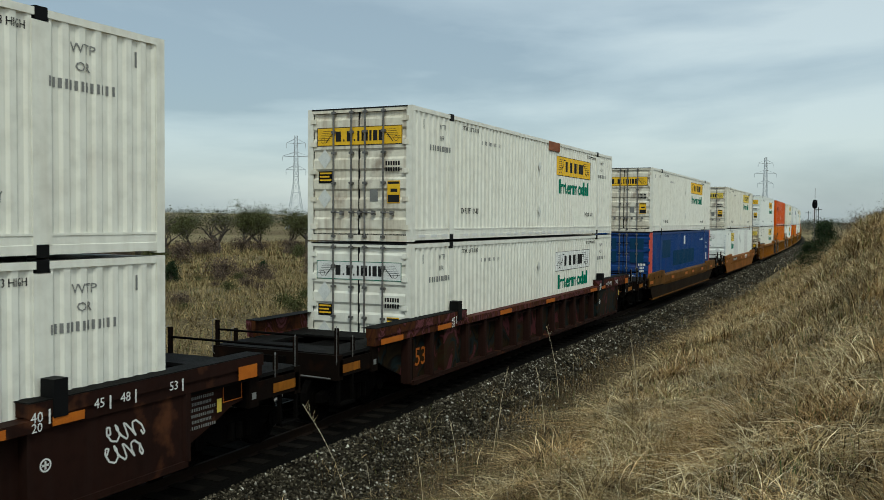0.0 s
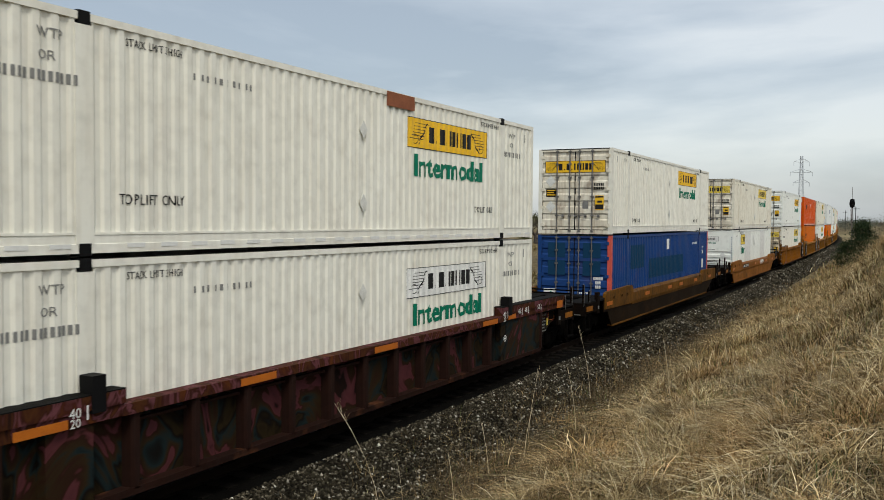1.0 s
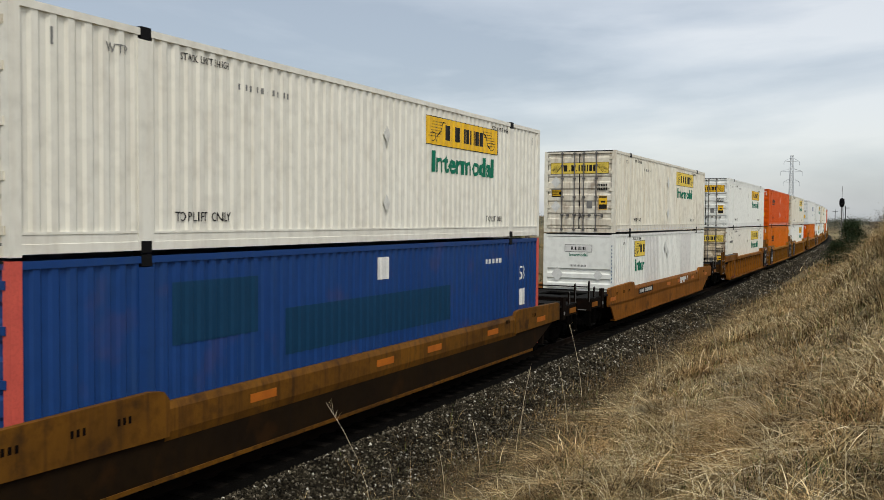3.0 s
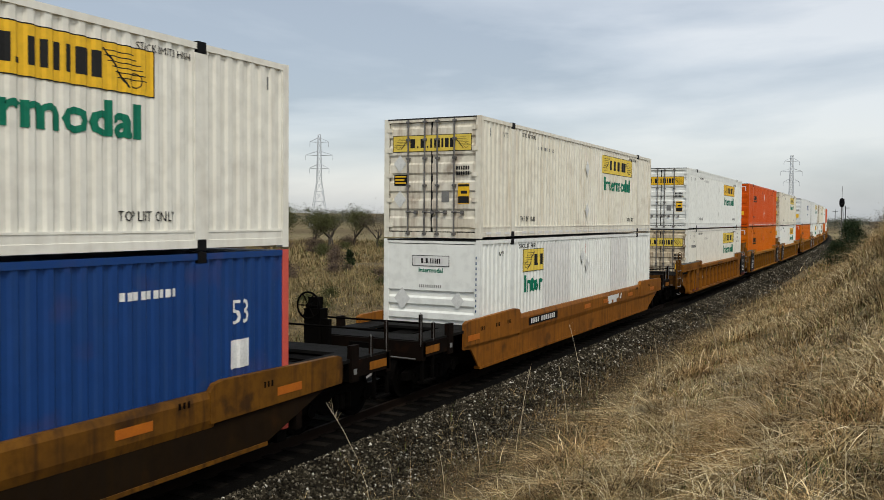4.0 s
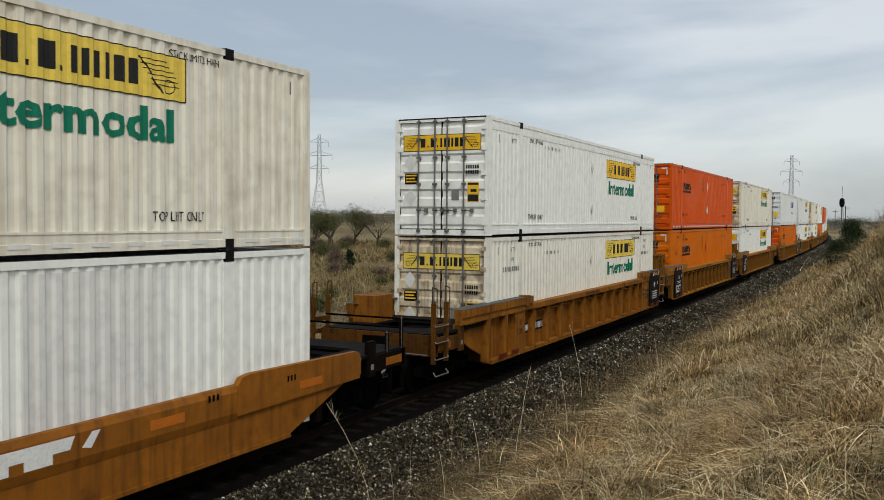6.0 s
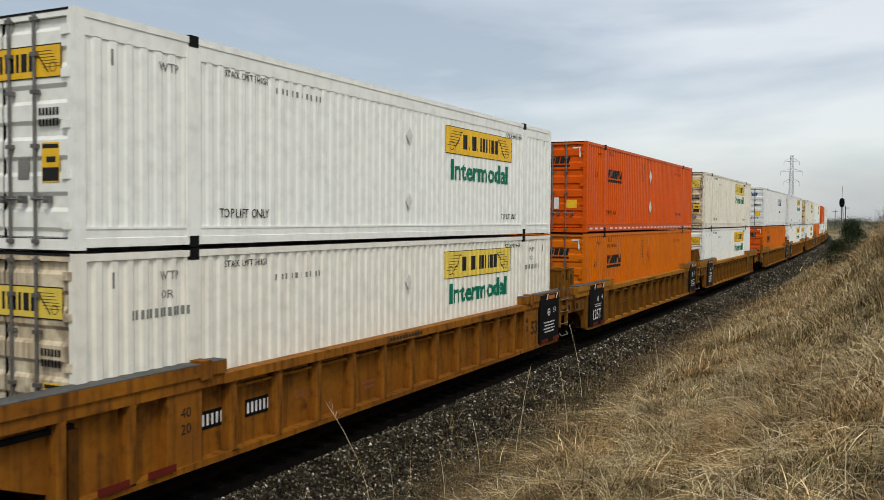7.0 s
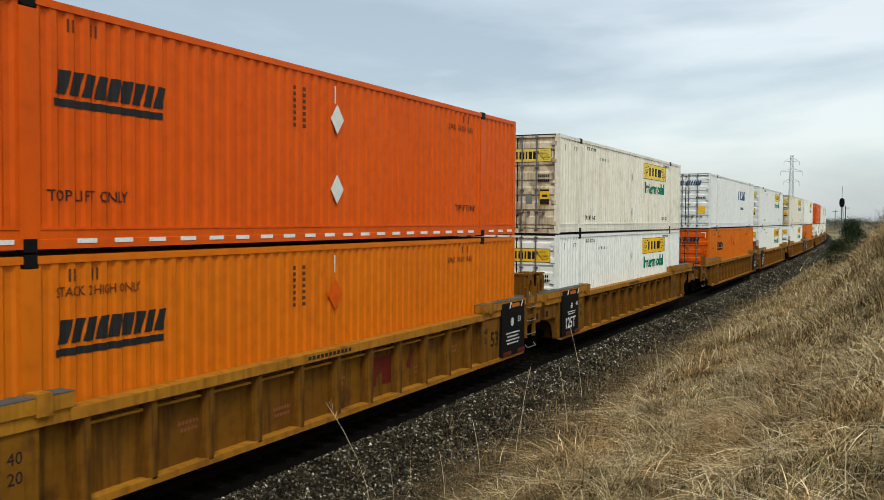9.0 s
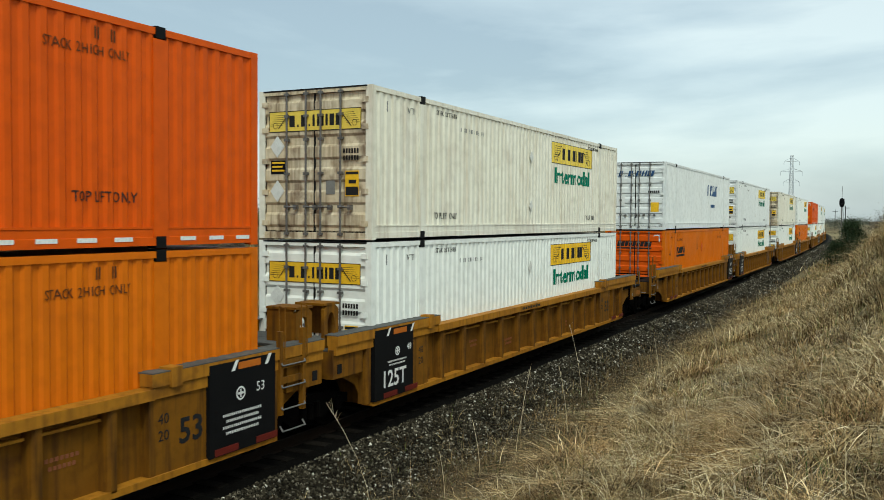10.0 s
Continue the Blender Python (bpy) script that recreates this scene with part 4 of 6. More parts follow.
    part("well_floor", shared(("well_floor", style == "ribbed"), lambda: boxes("well_floor", [(x, x + 0.67, -8.2, 8.2, 0.33, 0.443 if style == "ribbed" else 0.383) for x in (-1.27, 0.6)], M["shaded_grime"])), None, car)
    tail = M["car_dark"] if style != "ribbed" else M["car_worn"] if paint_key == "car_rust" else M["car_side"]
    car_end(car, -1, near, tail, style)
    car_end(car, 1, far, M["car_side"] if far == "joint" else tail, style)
    if style == "smooth":
        brake_wheel(car, -11.25, M["shaded_grime"])
    elif style == "brown" and brake:
        brake_wheel(car, 11.22, M["shaded_grime"], 1.72)
    if style == "ribbed" and near == "coupler":
        part("air_box", boxes("air_box", [(-1.35, -0.75, -9.9, -9.1, 1.33, 1.95)], paint, 0.02), None, car)
    return car


def ribbed(sx, top):
    bm = bmesh.new()
    prism(bm, ((sx * 1.31, -0.085), (sx * 1.46, -0.07), (sx * 1.50, -0.045), (sx * 1.50, 0.045), (sx * 1.46, 0.07), (sx * 1.31, 0.085)), "z", 0.39, top - 0.14)
    return bm

# ---- how the containers are lettered ----
def strokes(parent, y, z, w, h, mat, face="side", x=None, lean=0.0, heavy=False):
    """A brand's letters as plain upright blocks."""
    def build():
        bm = bmesh.new()
        pat = ((0.0, 0.09), (0.2, 0.03), (0.27, 0.12), (0.42, 0.03), (0.5, 0.05), (0.58, 0.05), (0.66, 0.05), (0.75, 0.05), (0.82, 0.09), (0.93, 0.07))
        if heavy:
            pat = [(i / 9, 0.088) for i in range(9)]
        for a, b in pat:
            u0, u1 = -w / 2 + a * w, -w / 2 + (a + b) * w
            hh = h if b > 0.04 else h * 0.18
            prism(bm, ((u0, -h / 2), (u1, -h / 2), (u1 + lean * hh, -h / 2 + hh), (u0 + lean * hh, -h / 2 + hh)), "z", 0.003, 0.005)
        return mesh_of("emblem", bm, mat)
    me = shared(("strokes", w, h, mat.name, lean, heavy), build)
    if face == "side" and x is None and parent.name in DEPTH:
        return stuck("emblem", me, ("strokes", w, h, mat.name, lean, heavy), parent, y, z)
    m = on_side(OUT if x is None else x, y, z) if face == "side" else on_door(y, LEAF if x is None else x, z)
    return part("emblem", me, None, parent, at=m)


def bar_mark(car, y, z, w, h, mat, x):
    """The owner's mark as plain shapes: a long bar on two stubs, and a slash."""
    bm = bmesh.new()
    prism(bm, ((0, h * 0.5), (w * 0.74, h * 0.5), (w * 0.78, h), (0, h)), "z", 0.0, 0.003)
    for a in (0.05, 0.38):
        prism(bm, ((w * a, h * 0.12), (w * (a + 0.22), h * 0.12), (w * (a + 0.22), h * 0.5), (w * a, h * 0.5)), "z", 0.0, 0.003)
    prism(bm, ((w * 0.84, h * 0.45), (w * 0.92, h * 0.35), (w, h), (w * 0.93, h)), "z", 0.0, 0.003)
    part("emblem", bm, mat, car, at=on_side(x, y - w / 2, z - h / 2))


def scroll(sign):
    """The wing at the end of a banner: a fan of thin slanting lines."""
    bm = bmesh.new()
    for i in range(6):
        z = 0.19 - i * 0.062
        a, b = 0.98 + i * 0.05, 1.5 + i * 0.045
        prism(bm, ((sign * a, z), (sign * b, z), (sign * b, z + 0.012), (sign * a, z + 0.012)), "z", 0.003, 0.005)
    prism(bm, ((sign * 1.0, 0.22), (sign * 1.03, 0.22), (sign * 1.42, -0.22), (sign * 1.38, -0.22)), "z", 0.003, 0.005)
    for i in range(10):
        a0, a1 = 2 * math.pi * i / 10, 2 * math.pi * (i + 1) / 10
        c = (sign * 1.52, -0.12)
        pts = [(c[0] + r * math.cos(a), c[1] + r * math.sin(a)) for a, r in ((a0, 0.1), (a1, 0.1), (a1, 0.085), (a0, 0.085))]
        prism(bm, pts, "z", 0.003, 0.005)
    return bm


def banner(c, mat, y=3.40, z=2.30, w=3.65, h=0.60, full=True):
    p = panel("banner", c, mat, y, z, w, h, label="banner with a black emblem", rim=M["ink"])
    em = stuck("emblem", shared("emblem_side", lambda: emblem_mesh(1.95, 0.32)), "emblem_side", c, y, z)
    em.parent = p
    for s in (-1, 1):
        sc = stuck("scroll", shared(("scroll", s), lambda: mesh_of("scroll", scroll(s), M["ink"])), ("scroll", s), c, y, z)
        sc.parent = p
    return p


def emblem_mesh(w, h):
    bm = bmesh.new()
    pat = ((0.0, 0.11, 1), (0.16, 0.03, 0.2), (0.24, 0.12, 1), (0.39, 0.03, 0.2), (0.47, 0.045, 1), (0.56, 0.045, 1), (0.65, 0.045, 1), (0.73, 0.045, 1), (0.81, 0.09, 1), (0.93, 0.07, 1))
    for a, b, k in pat:
        u0 = -w / 2 + a * w
        box(bm, u0, u0 + b * w, -h / 2, -h / 2 + h * k, 0.003, 0.005)
    return mesh_of("emblem", bm, M["ink"])


def diamond(c, y, z, mat, r=0.19, face="side", label=""):
    def build():
        bm = bmesh.new()
        prism(bm, ((-r, 0), (0, -r * 1.25), (r, 0), (0, r * 1.25)), "z", 0.0, 0.008)
        return mesh_of("placard_holder", bm, mat, 0.004)
    m = on_side(OUT, y, z) if face == "side" else on_door(y, LEAF, z)
    return part("placard_holder", shared(("diamond", mat.name, r), build), None, c, label, at=m)


def white_dress(c, mat, dz=0.0, lift_z=0.46, white_banner=False, plain_doors=False, words_too=True, placards="pale", pin_lift=False):
    """Lettering and stickers of the white boxes: side, posts, doors."""
    if words_too:
        banner(c, M["white_ink"] if white_banner else mat, z=2.30 + dz)
        ob = words(c, "Intermodal", 0.60, M["green_ink"], 3.42, 1.64 + dz, bold=0.017, squeeze=1.2)
    drop = 0.16 if DEPTH[c.name] < 0.025 else 0.0
    for y in (-5.0, 5.12):
        words(c, "TOP LIFT ONLY", 0.19, M["ink"], y, lift_z, squeeze=0.86 if y < 0 else 0.72)
    for y in (-4.95, 5.42):
        words(c, "STACK LIMIT 3 HIGH", 0.14, M["ink"], y, 2.63 - drop, squeeze=0.75)
    words(c, "WTP", 0.17, M["grey_ink"], -6.55, 2.53 - drop)
    if pin_lift:
        words(c, "OR", 0.16, M["grey_ink"], -6.6, 2.28)
        bars(c, -6.68, 2.05, 1.05, 0.12, 13, M["grey_ink"], gap=0.5)
        words(c, "WTP", 0.17, M["grey_ink"], 6.72, 2.50)
        words(c, "OR", 0.16, M["grey_ink"], 6.72, 2.28)
        bars(c, 6.72, 2.05, 1.05, 0.12, 13, M["grey_ink"], gap=0.5)
    bars(c, -3.6, 2.38, 1.3, 0.09, 10, M["grey_ink"], gap=0.72)
    bars(c, -7.5, 2.52 - drop, 0.05, 0.2, 1, M["grey_ink"])
    bars(c, 7.6, 2.52, 0.05, 0.2, 1, M["grey_ink"])
    steel = placards == "steel"
    for z in (2.05, 0.75):
        diamond(c, -0.05, z, M["placard" if steel else "pale_plate"], 0.19 if steel else 0.13)
    if steel:
        panel("tape", c, M["red_post"], -0.05, 2.46, 0.035, 0.3, label="thin red tape")
    if not plain_doors:
        door_dress(c, mat, white_banner)


def door_dress(c, mat, white_banner=False):
    p = panel("door_banner", c, M["white_ink"] if white_banner else mat, 0, 2.26, 2.12, 0.40, "door", "banner across both doors", rim=M["green_ink"] if white_banner else M["ink"])
    part("emblem", shared("emblem_door", lambda: emblem_mesh(1.15, 0.22)), None, p)
    for s in (-1, 1):
        part("scroll", shared(("scroll", s), lambda: mesh_of("scroll", scroll(s), M["ink"])), None, p, at=Matrix.Diagonal((0.6, 0.62, 1, 1)))
    diamond(c, -0.86, 1.78, M["placard"], 0.17, "door")
    diamond(c, -0.86, 0.92, M["placard"], 0.17, "door")
    k = panel("notice", c, M["black"], -0.84, 1.38, 0.36, 0.26, "door", "black warning sticker")
    part("text_bars", shared("notice_bars", lambda: boxes("text_bars", [(-0.15, 0.15 - 0.05 * (i % 2), 0.07 - i * 0.075, 0.105 - i * 0.075, 0.003, 0.005) for i in range(3)], M["yellow"])), None, k)
    n = panel("notice", c, M["yellow"], 0.86, 1.05, 0.30, 0.48, "door", "yellow warning sticker with black bars")
    part("text_bars", shared("warn_bars", lambda: boxes("text_bars", [(-0.14, 0.14, -0.22, -0.06, 0.003, 0.005), (-0.14, 0.14, 0.17, 0.22, 0.003, 0.005), (-0.07, 0.09, 0.0, 0.07, 0.003, 0.005)], M["ink"])), None, n)
    panel("plate", c, M["grey_ink"], 0.38, 0.98, 0.2, 0.26, "door", "small grey data plate")
    bars(c, 0.84, 1.66, 0.36, 0.09, 6, M["ink"], "door")
    bars(c, 0.84, 1.53, 0.36, 0.09, 6, M["ink"], "door")


def swift_dress(c):
    strokes(c, 0.0, 2.38, 1.5, 0.24, M["navy_ink"], "door", lean=0.3)
    strokes(c, 2.6, 1.95, 2.6, 0.55, M["navy_ink"], lean=0.3)
    bars(c, 2.9, 1.15, 1.4, 0.16, 7, M["navy_ink"])
    bars(c, 0.8, 1.6, 0.5, 0.1, 6, M["ink"], "door")
    panel("notice", c, M["yellow"], 0.84, 0.95, 0.34, 0.4, "door", "yellow warning sticker")
    panel("notice", c, M["white_ink"], -0.7, 1.2, 0.5, 0.4, "door")


def orange_dress(c, upper):
    strokes(c, -4.88, 1.96, 1.72, 0.28, M["ink"], lean=0.25, heavy=True)
    panel("underline", c, M["ink"], -4.9, 1.72, 1.72, 0.09)
    strokes(c, -0.02, 2.28, 1.5, 0.21, M["ink"], "door", lean=0.25, heavy=True)
    panel("underline", c, M["ink"], -0.02, 2.10, 1.5, 0.06, "door")
    if upper:
        words(c, "TOP LIFT ONLY", 0.19, M["ink"], -5.25, 0.64, squeeze=0.9)
        words(c, "TOP LIFT ONLY", 0.19, M["ink"], 5.2, 0.64, squeeze=0.75)
        for z in (2.1, 0.9):
            diamond(c, 0.0, z, M["placard"], 0.2, label="bright aluminium placard holder")
            diamond(c, -0.82, z - 0.3, M["placard"], 0.2, "door", "bright aluminium placard holder")
        panel("plate", c, M["placard"], 0.3, 0.92, 0.16, 0.36, "door", "aluminium data plate")
        panel("notice", c, M["yellow"], 0.8, 0.9, 0.34, 0.26, "door", "small yellow sticker")
    else:
        diamond(c, -0.05, 2.0, M["orange"], 0.22, label="deep orange placard")
        words(c, "STACK 2 HIGH ONLY", 0.17, M["faded_ink"], -5.1, 2.42, squeeze=0.8)
    words(c, "WTP", 0.17, M["faded_ink"], -6.7, 2.52)
    words(c, "53'", 0.26, M["ink"], -7.0, 1.85)
    for y in (-5.5, -5.15, 5.1, 5.35):
        bars(c, y, 2.62, 0.14, 0.15, 2, M["faded_ink"], gap=0.6)
    words(c, "STACK 2 HIGH ONLY", 0.17, M["faded_ink"], 4.95, 2.40, squeeze=0.8)
    for k in range(2):
        for i in range(7):
            bars(c, -1.15 + 0.25 * k, 2.5 - 0.1 * i, 0.08, 0.06, 1, M["faded_ink"])
    panel("tape", c, M["white_ink"], 0.0, 2.52, 0.03, 0.3)
    for sx in (-1, 1):
        panel("tape", c, M["white_ink"], sx * 0.95, 2.66, 0.26, 0.05, "door")
        panel("tape", c, M["white_ink"], sx * 1.06, 2.52, 0.05, 0.3, "door")


def blue_dress(c):
    panel("notice", c, M["white_ink"], -0.13, 2.42, 0.42, 0.42, label="white square sticker")
    panel("notice", c, M["white_ink"], 6.92, 1.35, 0.42, 0.42, label="white square sticker")
    words(c, "53", 0.52, M["white_ink"], 6.95, 1.95, squeeze=0.8)
    bars(c, 5.15, 2.35, 1.0, 0.11, 9, M["white_ink"])
    panel("patch", c, M["blue_dark"], -4.7, 2.06, 1.8, 0.85, label="overpainted dark blue patch")
    panel("patch", c, M["blue_dark"], -0.2, 1.55, 5.9, 0.75, label="overpainted dark blue patch")
    for s in (-1, 1):
        for z in (2.35, 1.75):
            panel("patch", c, M["blue_dark"], s * 0.62, z, 0.62, 0.5, "door")
    bars(c, 0.86, 1.42, 0.34, 0.1, 5, M["white_ink"], "door")
    bars(c, 0.86, 1.28, 0.2, 0.1, 3, M["white_ink"], "door")
    bars(c, 0.86, 1.14, 0.2, 0.1, 3, M["white_ink"], "door")
    for i in range(5):
        bars(c, 0.34, 0.92 - 0.1 * i, 0.42, 0.06, 7, M["white_ink"], "door")
        if i > 1:
            bars(c, 0.92, 0.92 - 0.1 * i, 0.5, 0.04, 9, M["white_ink"], "door")
    p = panel("notice", c, M["white_ink"], -0.86, 0.82, 0.42, 0.42, "door", "white square sticker")
    part("digit", lettering("0", 0.3, M["green_ink"]), None, p, at=Matrix.Translation((0.05, 0, 0.004)))


def patched_dress(c):
    """The white box turned end for end, its old lettering half painted over."""
    p = panel("banner", c, M["pale_yellow"], -4.58, 2.28, 1.52, 0.60, label="half of a yellow banner", rim=M["ink"])
    em = stuck("emblem", shared("half_emblem", lambda: boxes("emblem", [(0.1, 0.28, -0.15, 0.15, 0.003, 0.005), (0.34, 0.39, -0.15, -0.09, 0.003, 0.005), (0.47, 0.68, -0.15, 0.15, 0.003, 0.005)], M["ink"])), "half_emblem", c, -4.58, 2.28)
    em.parent = p
    sc = stuck("scroll", shared(("scroll", -1), lambda: mesh_of("scroll", scroll(-1), M["ink"])), ("scroll", -1), c, -3.53, 2.28)
    sc.parent = p
    words(c, "Inter", 0.60, M["green_ink"], -4.58, 1.64, bold=0.02, squeeze=1.12)
    panel("patch", c, M["patch"], -2.66, 1.45, 2.2, 2.52, label="grey repainted patch")
    panel("patch", c, M["patch"], 3.75, 1.45, 2.16, 2.52, label="grey repainted patch")
    words(c, "WTP", 0.17, M["ink"], -6.75, 2.50)
    words(c, "STACK LIMIT 3 HIGH", 0.16, M["ink"], -5.0, 2.66, squeeze=0.8)
    for y, z in ((-0.45, 2.25), (0.0, 1.98)):
        diamond(c, y, z, M["placard"])
    panel("tape", c, M["red_post"], 0.0, 2.46, 0.035, 0.3)
    bars(c, 4.3, 2.5, 1.2, 0.11, 9, M["grey_ink"], gap=0.6)
    b = panel("banner", c, M["patch"], 0.0, 2.35, 1.0, 0.26, "door", "small grey banner", rim=M["ink"], x=-HL + 0.008)
    part("emblem", shared("emblem_small", lambda: emblem_mesh(0.52, 0.12)), None, b)
    words(c, "Intermodal", 0.15, M["green_ink"], 0, 2.12, "door", x=-HL + 0.008, bold=0.004)
    bars(c, 0.0, 1.74, 0.62, 0.07, 12, M["grey_ink"], "door", x=-HL + 0.008, gap=0.5)
    diamond(c, -0.78, 1.42, M["placard"], 0.22, "door")
    diamond(c, 0.72, 1.42, M["placard"], 0.17, "door")
    for i in range(11):
        panel("marking", c, M["navy_ink"], 1.21, 2.45 - i * 0.125, 0.028, 0.06, "door", x=-HL - 0.01)


def load(key, car):
    """The two containers that a car carries; the height of the upper one's floor."""
    low = 3.29 if key in "ZABC" else 3.345
    if key in "ZA":
        lo = container("ivory container with rust streaks in a brown well car", "ivory")
        hi = container("ivory container with a yellow banner and stained doors" if key == "A" else "ivory container with black lettering on its posts", "ivory", "sooty" if key == "A" else None, dashes=key == "A")
        white_dress(lo, M["yellow"], -0.2, white_banner=True, pin_lift=True)
        white_dress(hi, M["yellow"], -0.13, 0.68, pin_lift=True)
        if key == "A":
            panel("patch", hi, M["rust_plate"], 1.27, TALL - 0.16, 1.05, 0.27, label="rusty repair plate", x=OUT + 0.004)
    elif key == "B":
        lo = container("blue container with red end posts in a well car", "blue", post_paint="red_post")
        hi = container("ivory container with a yellow banner and rust-stained doors", "ivory", "sooty")
        blue_dress(lo)
        white_dress(hi, M["yellow"])
    elif key == "C":
        lo = container("white container with painted-over patches, front wall outwards", "white", front=True)
        hi = container("cream container with rust streaks and stained doors", "cream", "sooty", dashes=True)
        patched_dress(lo)
        white_dress(hi, M["pale_yellow"], placards="steel")
    elif key == "D":
        lo = container("ivory container with sooty stained doors", "ivory", "stained")
        hi = container("clean white container with a deep top rail", "white", smooth_top=True)
        white_dress(lo, M["pale_yellow"], pin_lift=True)
        white_dress(hi, M["yellow"], -0.18)
    elif key in "EK":
        lo = container("faded orange container with black lettering" if key == "E" else "white container low in the well car", "amber" if key == "E" else "white")
        hi = container("deep orange container with white reflector strips", "orange", stripe=True)
        orange_dress(lo, False) if key == "E" else white_dress(lo, M["yellow"])
        orange_dress(hi, True)
    elif key in "GJ":
        lo = container("faded orange container low in the well car", "amber", "orange")
        orange_dress(lo, False)
        hi = container("white container with a navy emblem" if key == "G" else "white container with a yellow banner", "grey_white" if key == "G" else "white")
        swift_dress(hi) if key == "G" else white_dress(hi, M["yellow"])
    else:
        lo = container("clean white container with a yellow banner", "white")
        hi = container("dusty cream container with soot-stained doors" if key in "FI" else "grey-white container with a yellow banner", "cream" if key in "FI" else "grey_white", "stained" if key in "FI" else None)
        white_dress(lo, M["yellow"])
        white_dress(hi, M["pale_yellow"])
    car_dress(key, car)
    return lo, hi, low


def side_bars(car, y, z, w, h, n, mat, x=1.325, gap=0.3):
    return bars(car, y, z, w, h, n, mat, x=x, gap=gap)


def car_dress(key, car):
    """Panels, tapes, numbers and spray paint on the cars' sides."""
    if key in "ZA":
        for y, w in ((-9.3, 0.9), (-6.9, 0.7), (-3.2, 0.8), (0.4, 0.8), (5.0, 0.8)):
            panel("tape", car, M["tape"], y, 1.40, w, 0.11, x=1.532, label="reflective orange tape")
        panel("tape", car, M["tape"], 6.24, 1.42, 0.46, 0.11, x=1.536, label="reflective orange tape")
        panel("tape", car, M["tape"], 9.56, 1.45, 0.44, 0.2, x=1.536, label="square of reflective orange tape")
        panel("notice", car, M["car_dark"], 9.45, 1.16, 0.44, 0.28, x=1.33, rim=M["tape"], label="dark notice in an orange outline")
        words(car, "53", 0.55, M["tape"], -7.68, 0.82, x=1.33)
        for y, t in ((-6.45, "40"), (5.8, "40"), (6.7, "45"), (7.12, "48"), (7.98, "53")):
            words(car, t, 0.17, M["white_ink"], y, 1.50, x=1.536)
            panel("tick", car, M["white_ink"], y + 0.17, 1.49, 0.025, 0.17, x=1.536)
        for y in (-6.45, 5.8):
            words(car, "20", 0.15, M["white_ink"], y, 1.385, x=1.536)
        for i in range(7):
            side_bars(car, 8.78, 1.28 - i * 0.085, 0.62 - 0.1 * (i % 3), 0.045, 13, M["grey_ink"], gap=0.45)
        panel("notice", car, M["pale_yellow"], 9.15, 1.0, 0.1, 0.2, x=1.33)
        part("seal", disc(0.08), None, car, at=on_side(1.474, 5.96, 0.92))
        if key == "Z":
            # looping white scribble
            bm = bmesh.new()
            r = random.Random(3)
            for row in range(2):
                p = Vector((6.86, 1.06 - row * 0.26))
                for k in range(26):
                    a = k * 1.1 + row
                    q = Vector((6.86 + k * 0.025 + 0.07 * math.cos(a), 1.06 - row * 0.26 + 0.11 * math.sin(a * 0.9)))
                    d = (q - p)
                    nrm = Vector((-d.y, d.x)).normalized() * 0.012
                    prism(bm, ((p - nrm)[:], (q - nrm)[:], (q + nrm)[:], (p + nrm)[:]), "x", 1.472, 1.475)
                    p = q
            part("scribble", bm, M["white_ink"], car, "white sprayed scribble")
            rod("hand_rail", [(-1.25, 10.35, 1.3), (-1.25, 10.35, 2.15), (-1.2, 10.2, 2.4), (-1.1, 9.8, 2.55), (-1.1, 9.2, 2.6), (-1.1, 8.6, 2.6)], 0.028, M["shaded_grime"], car)
    elif key in "BC":
        plate = panel("number_plate", car, M["black"], -4.18, 1.08, 2.2, 0.2, x=1.446, label="black strip with white marks") if key == "C" else None
        if plate:
            part("marking", boxes("marking", [(-0.95 + i * 0.16 + (0.12 if i > 3 else 0), -0.86 + i * 0.16 + (0.12 if i > 3 else 0), -0.065, 0.065, 0.003, 0.005) for i in range(11)], M["white_ink"]), None, plate)
            bar_mark(car, 2.75, 1.05, 1.7, 0.3, M["white_ink"], 1.442)
        for y in (-8.2, -7.3, -6.6, 5.6, 7.4):
            side_bars(car, y, 1.22, 0.26, 0.09, 3, M["car_dark"], x=1.453, gap=0.5)
    else:
        near_joint = key in "EFHJLN"
        if near_joint:
            p = boxed("black_panel", (1.29, 1.535, -8.32, -6.88, 0.40, 1.70), M["black"], car, "black panel with white lettering", 0.01)
            words(p, "125T", 0.44, M["white_ink"], -7.62, 0.74, x=1.537, bold=0.006)
            words(p, "48", 0.17, M["white_ink"], -7.05, 1.27, x=1.537)
            part("seal", disc(0.085), None, p, at=on_side(1.537, -7.5, 1.24))
            for i in range(2):
                side_bars(p, -7.5, 1.07 - i * 0.065, 0.72 - 0.12 * i, 0.032, 16, M["white_ink"], x=1.537, gap=0.45)
            for y in (-7.9, -7.0):
                slash = bmesh.new()
                prism(slash, ((y, 1.56), (y + 0.07, 1.56), (y + 0.16, 1.71), (y + 0.09, 1.71)), "x", 1.536, 1.538)
                part("slash", slash, M["white_ink"], p)
            panel("tape", p, M["tape"], -7.4, 1.62, 0.5, 0.1, x=1.537)
        if key in "DEGIKL":
            p = boxed("black_panel", (1.29, 1.535, 6.75, 8.2, 0.40, 1.70), M["black"], car, "black panel with white lettering", 0.01)
            words(p, "53", 0.2, M["white_ink"], 7.85, 1.25, x=1.537)
            part("seal", disc(0.10), None, p, at=on_side(1.537, 7.4, 1.22))
            for i in range(4):
                side_bars(p, 7.45, 0.95 - i * 0.085, 0.86 - 0.14 * (i % 2), 0.038, 19, M["white_ink"], x=1.537, gap=0.45)
            for y in (7.2, 7.95):
                slash = bmesh.new()
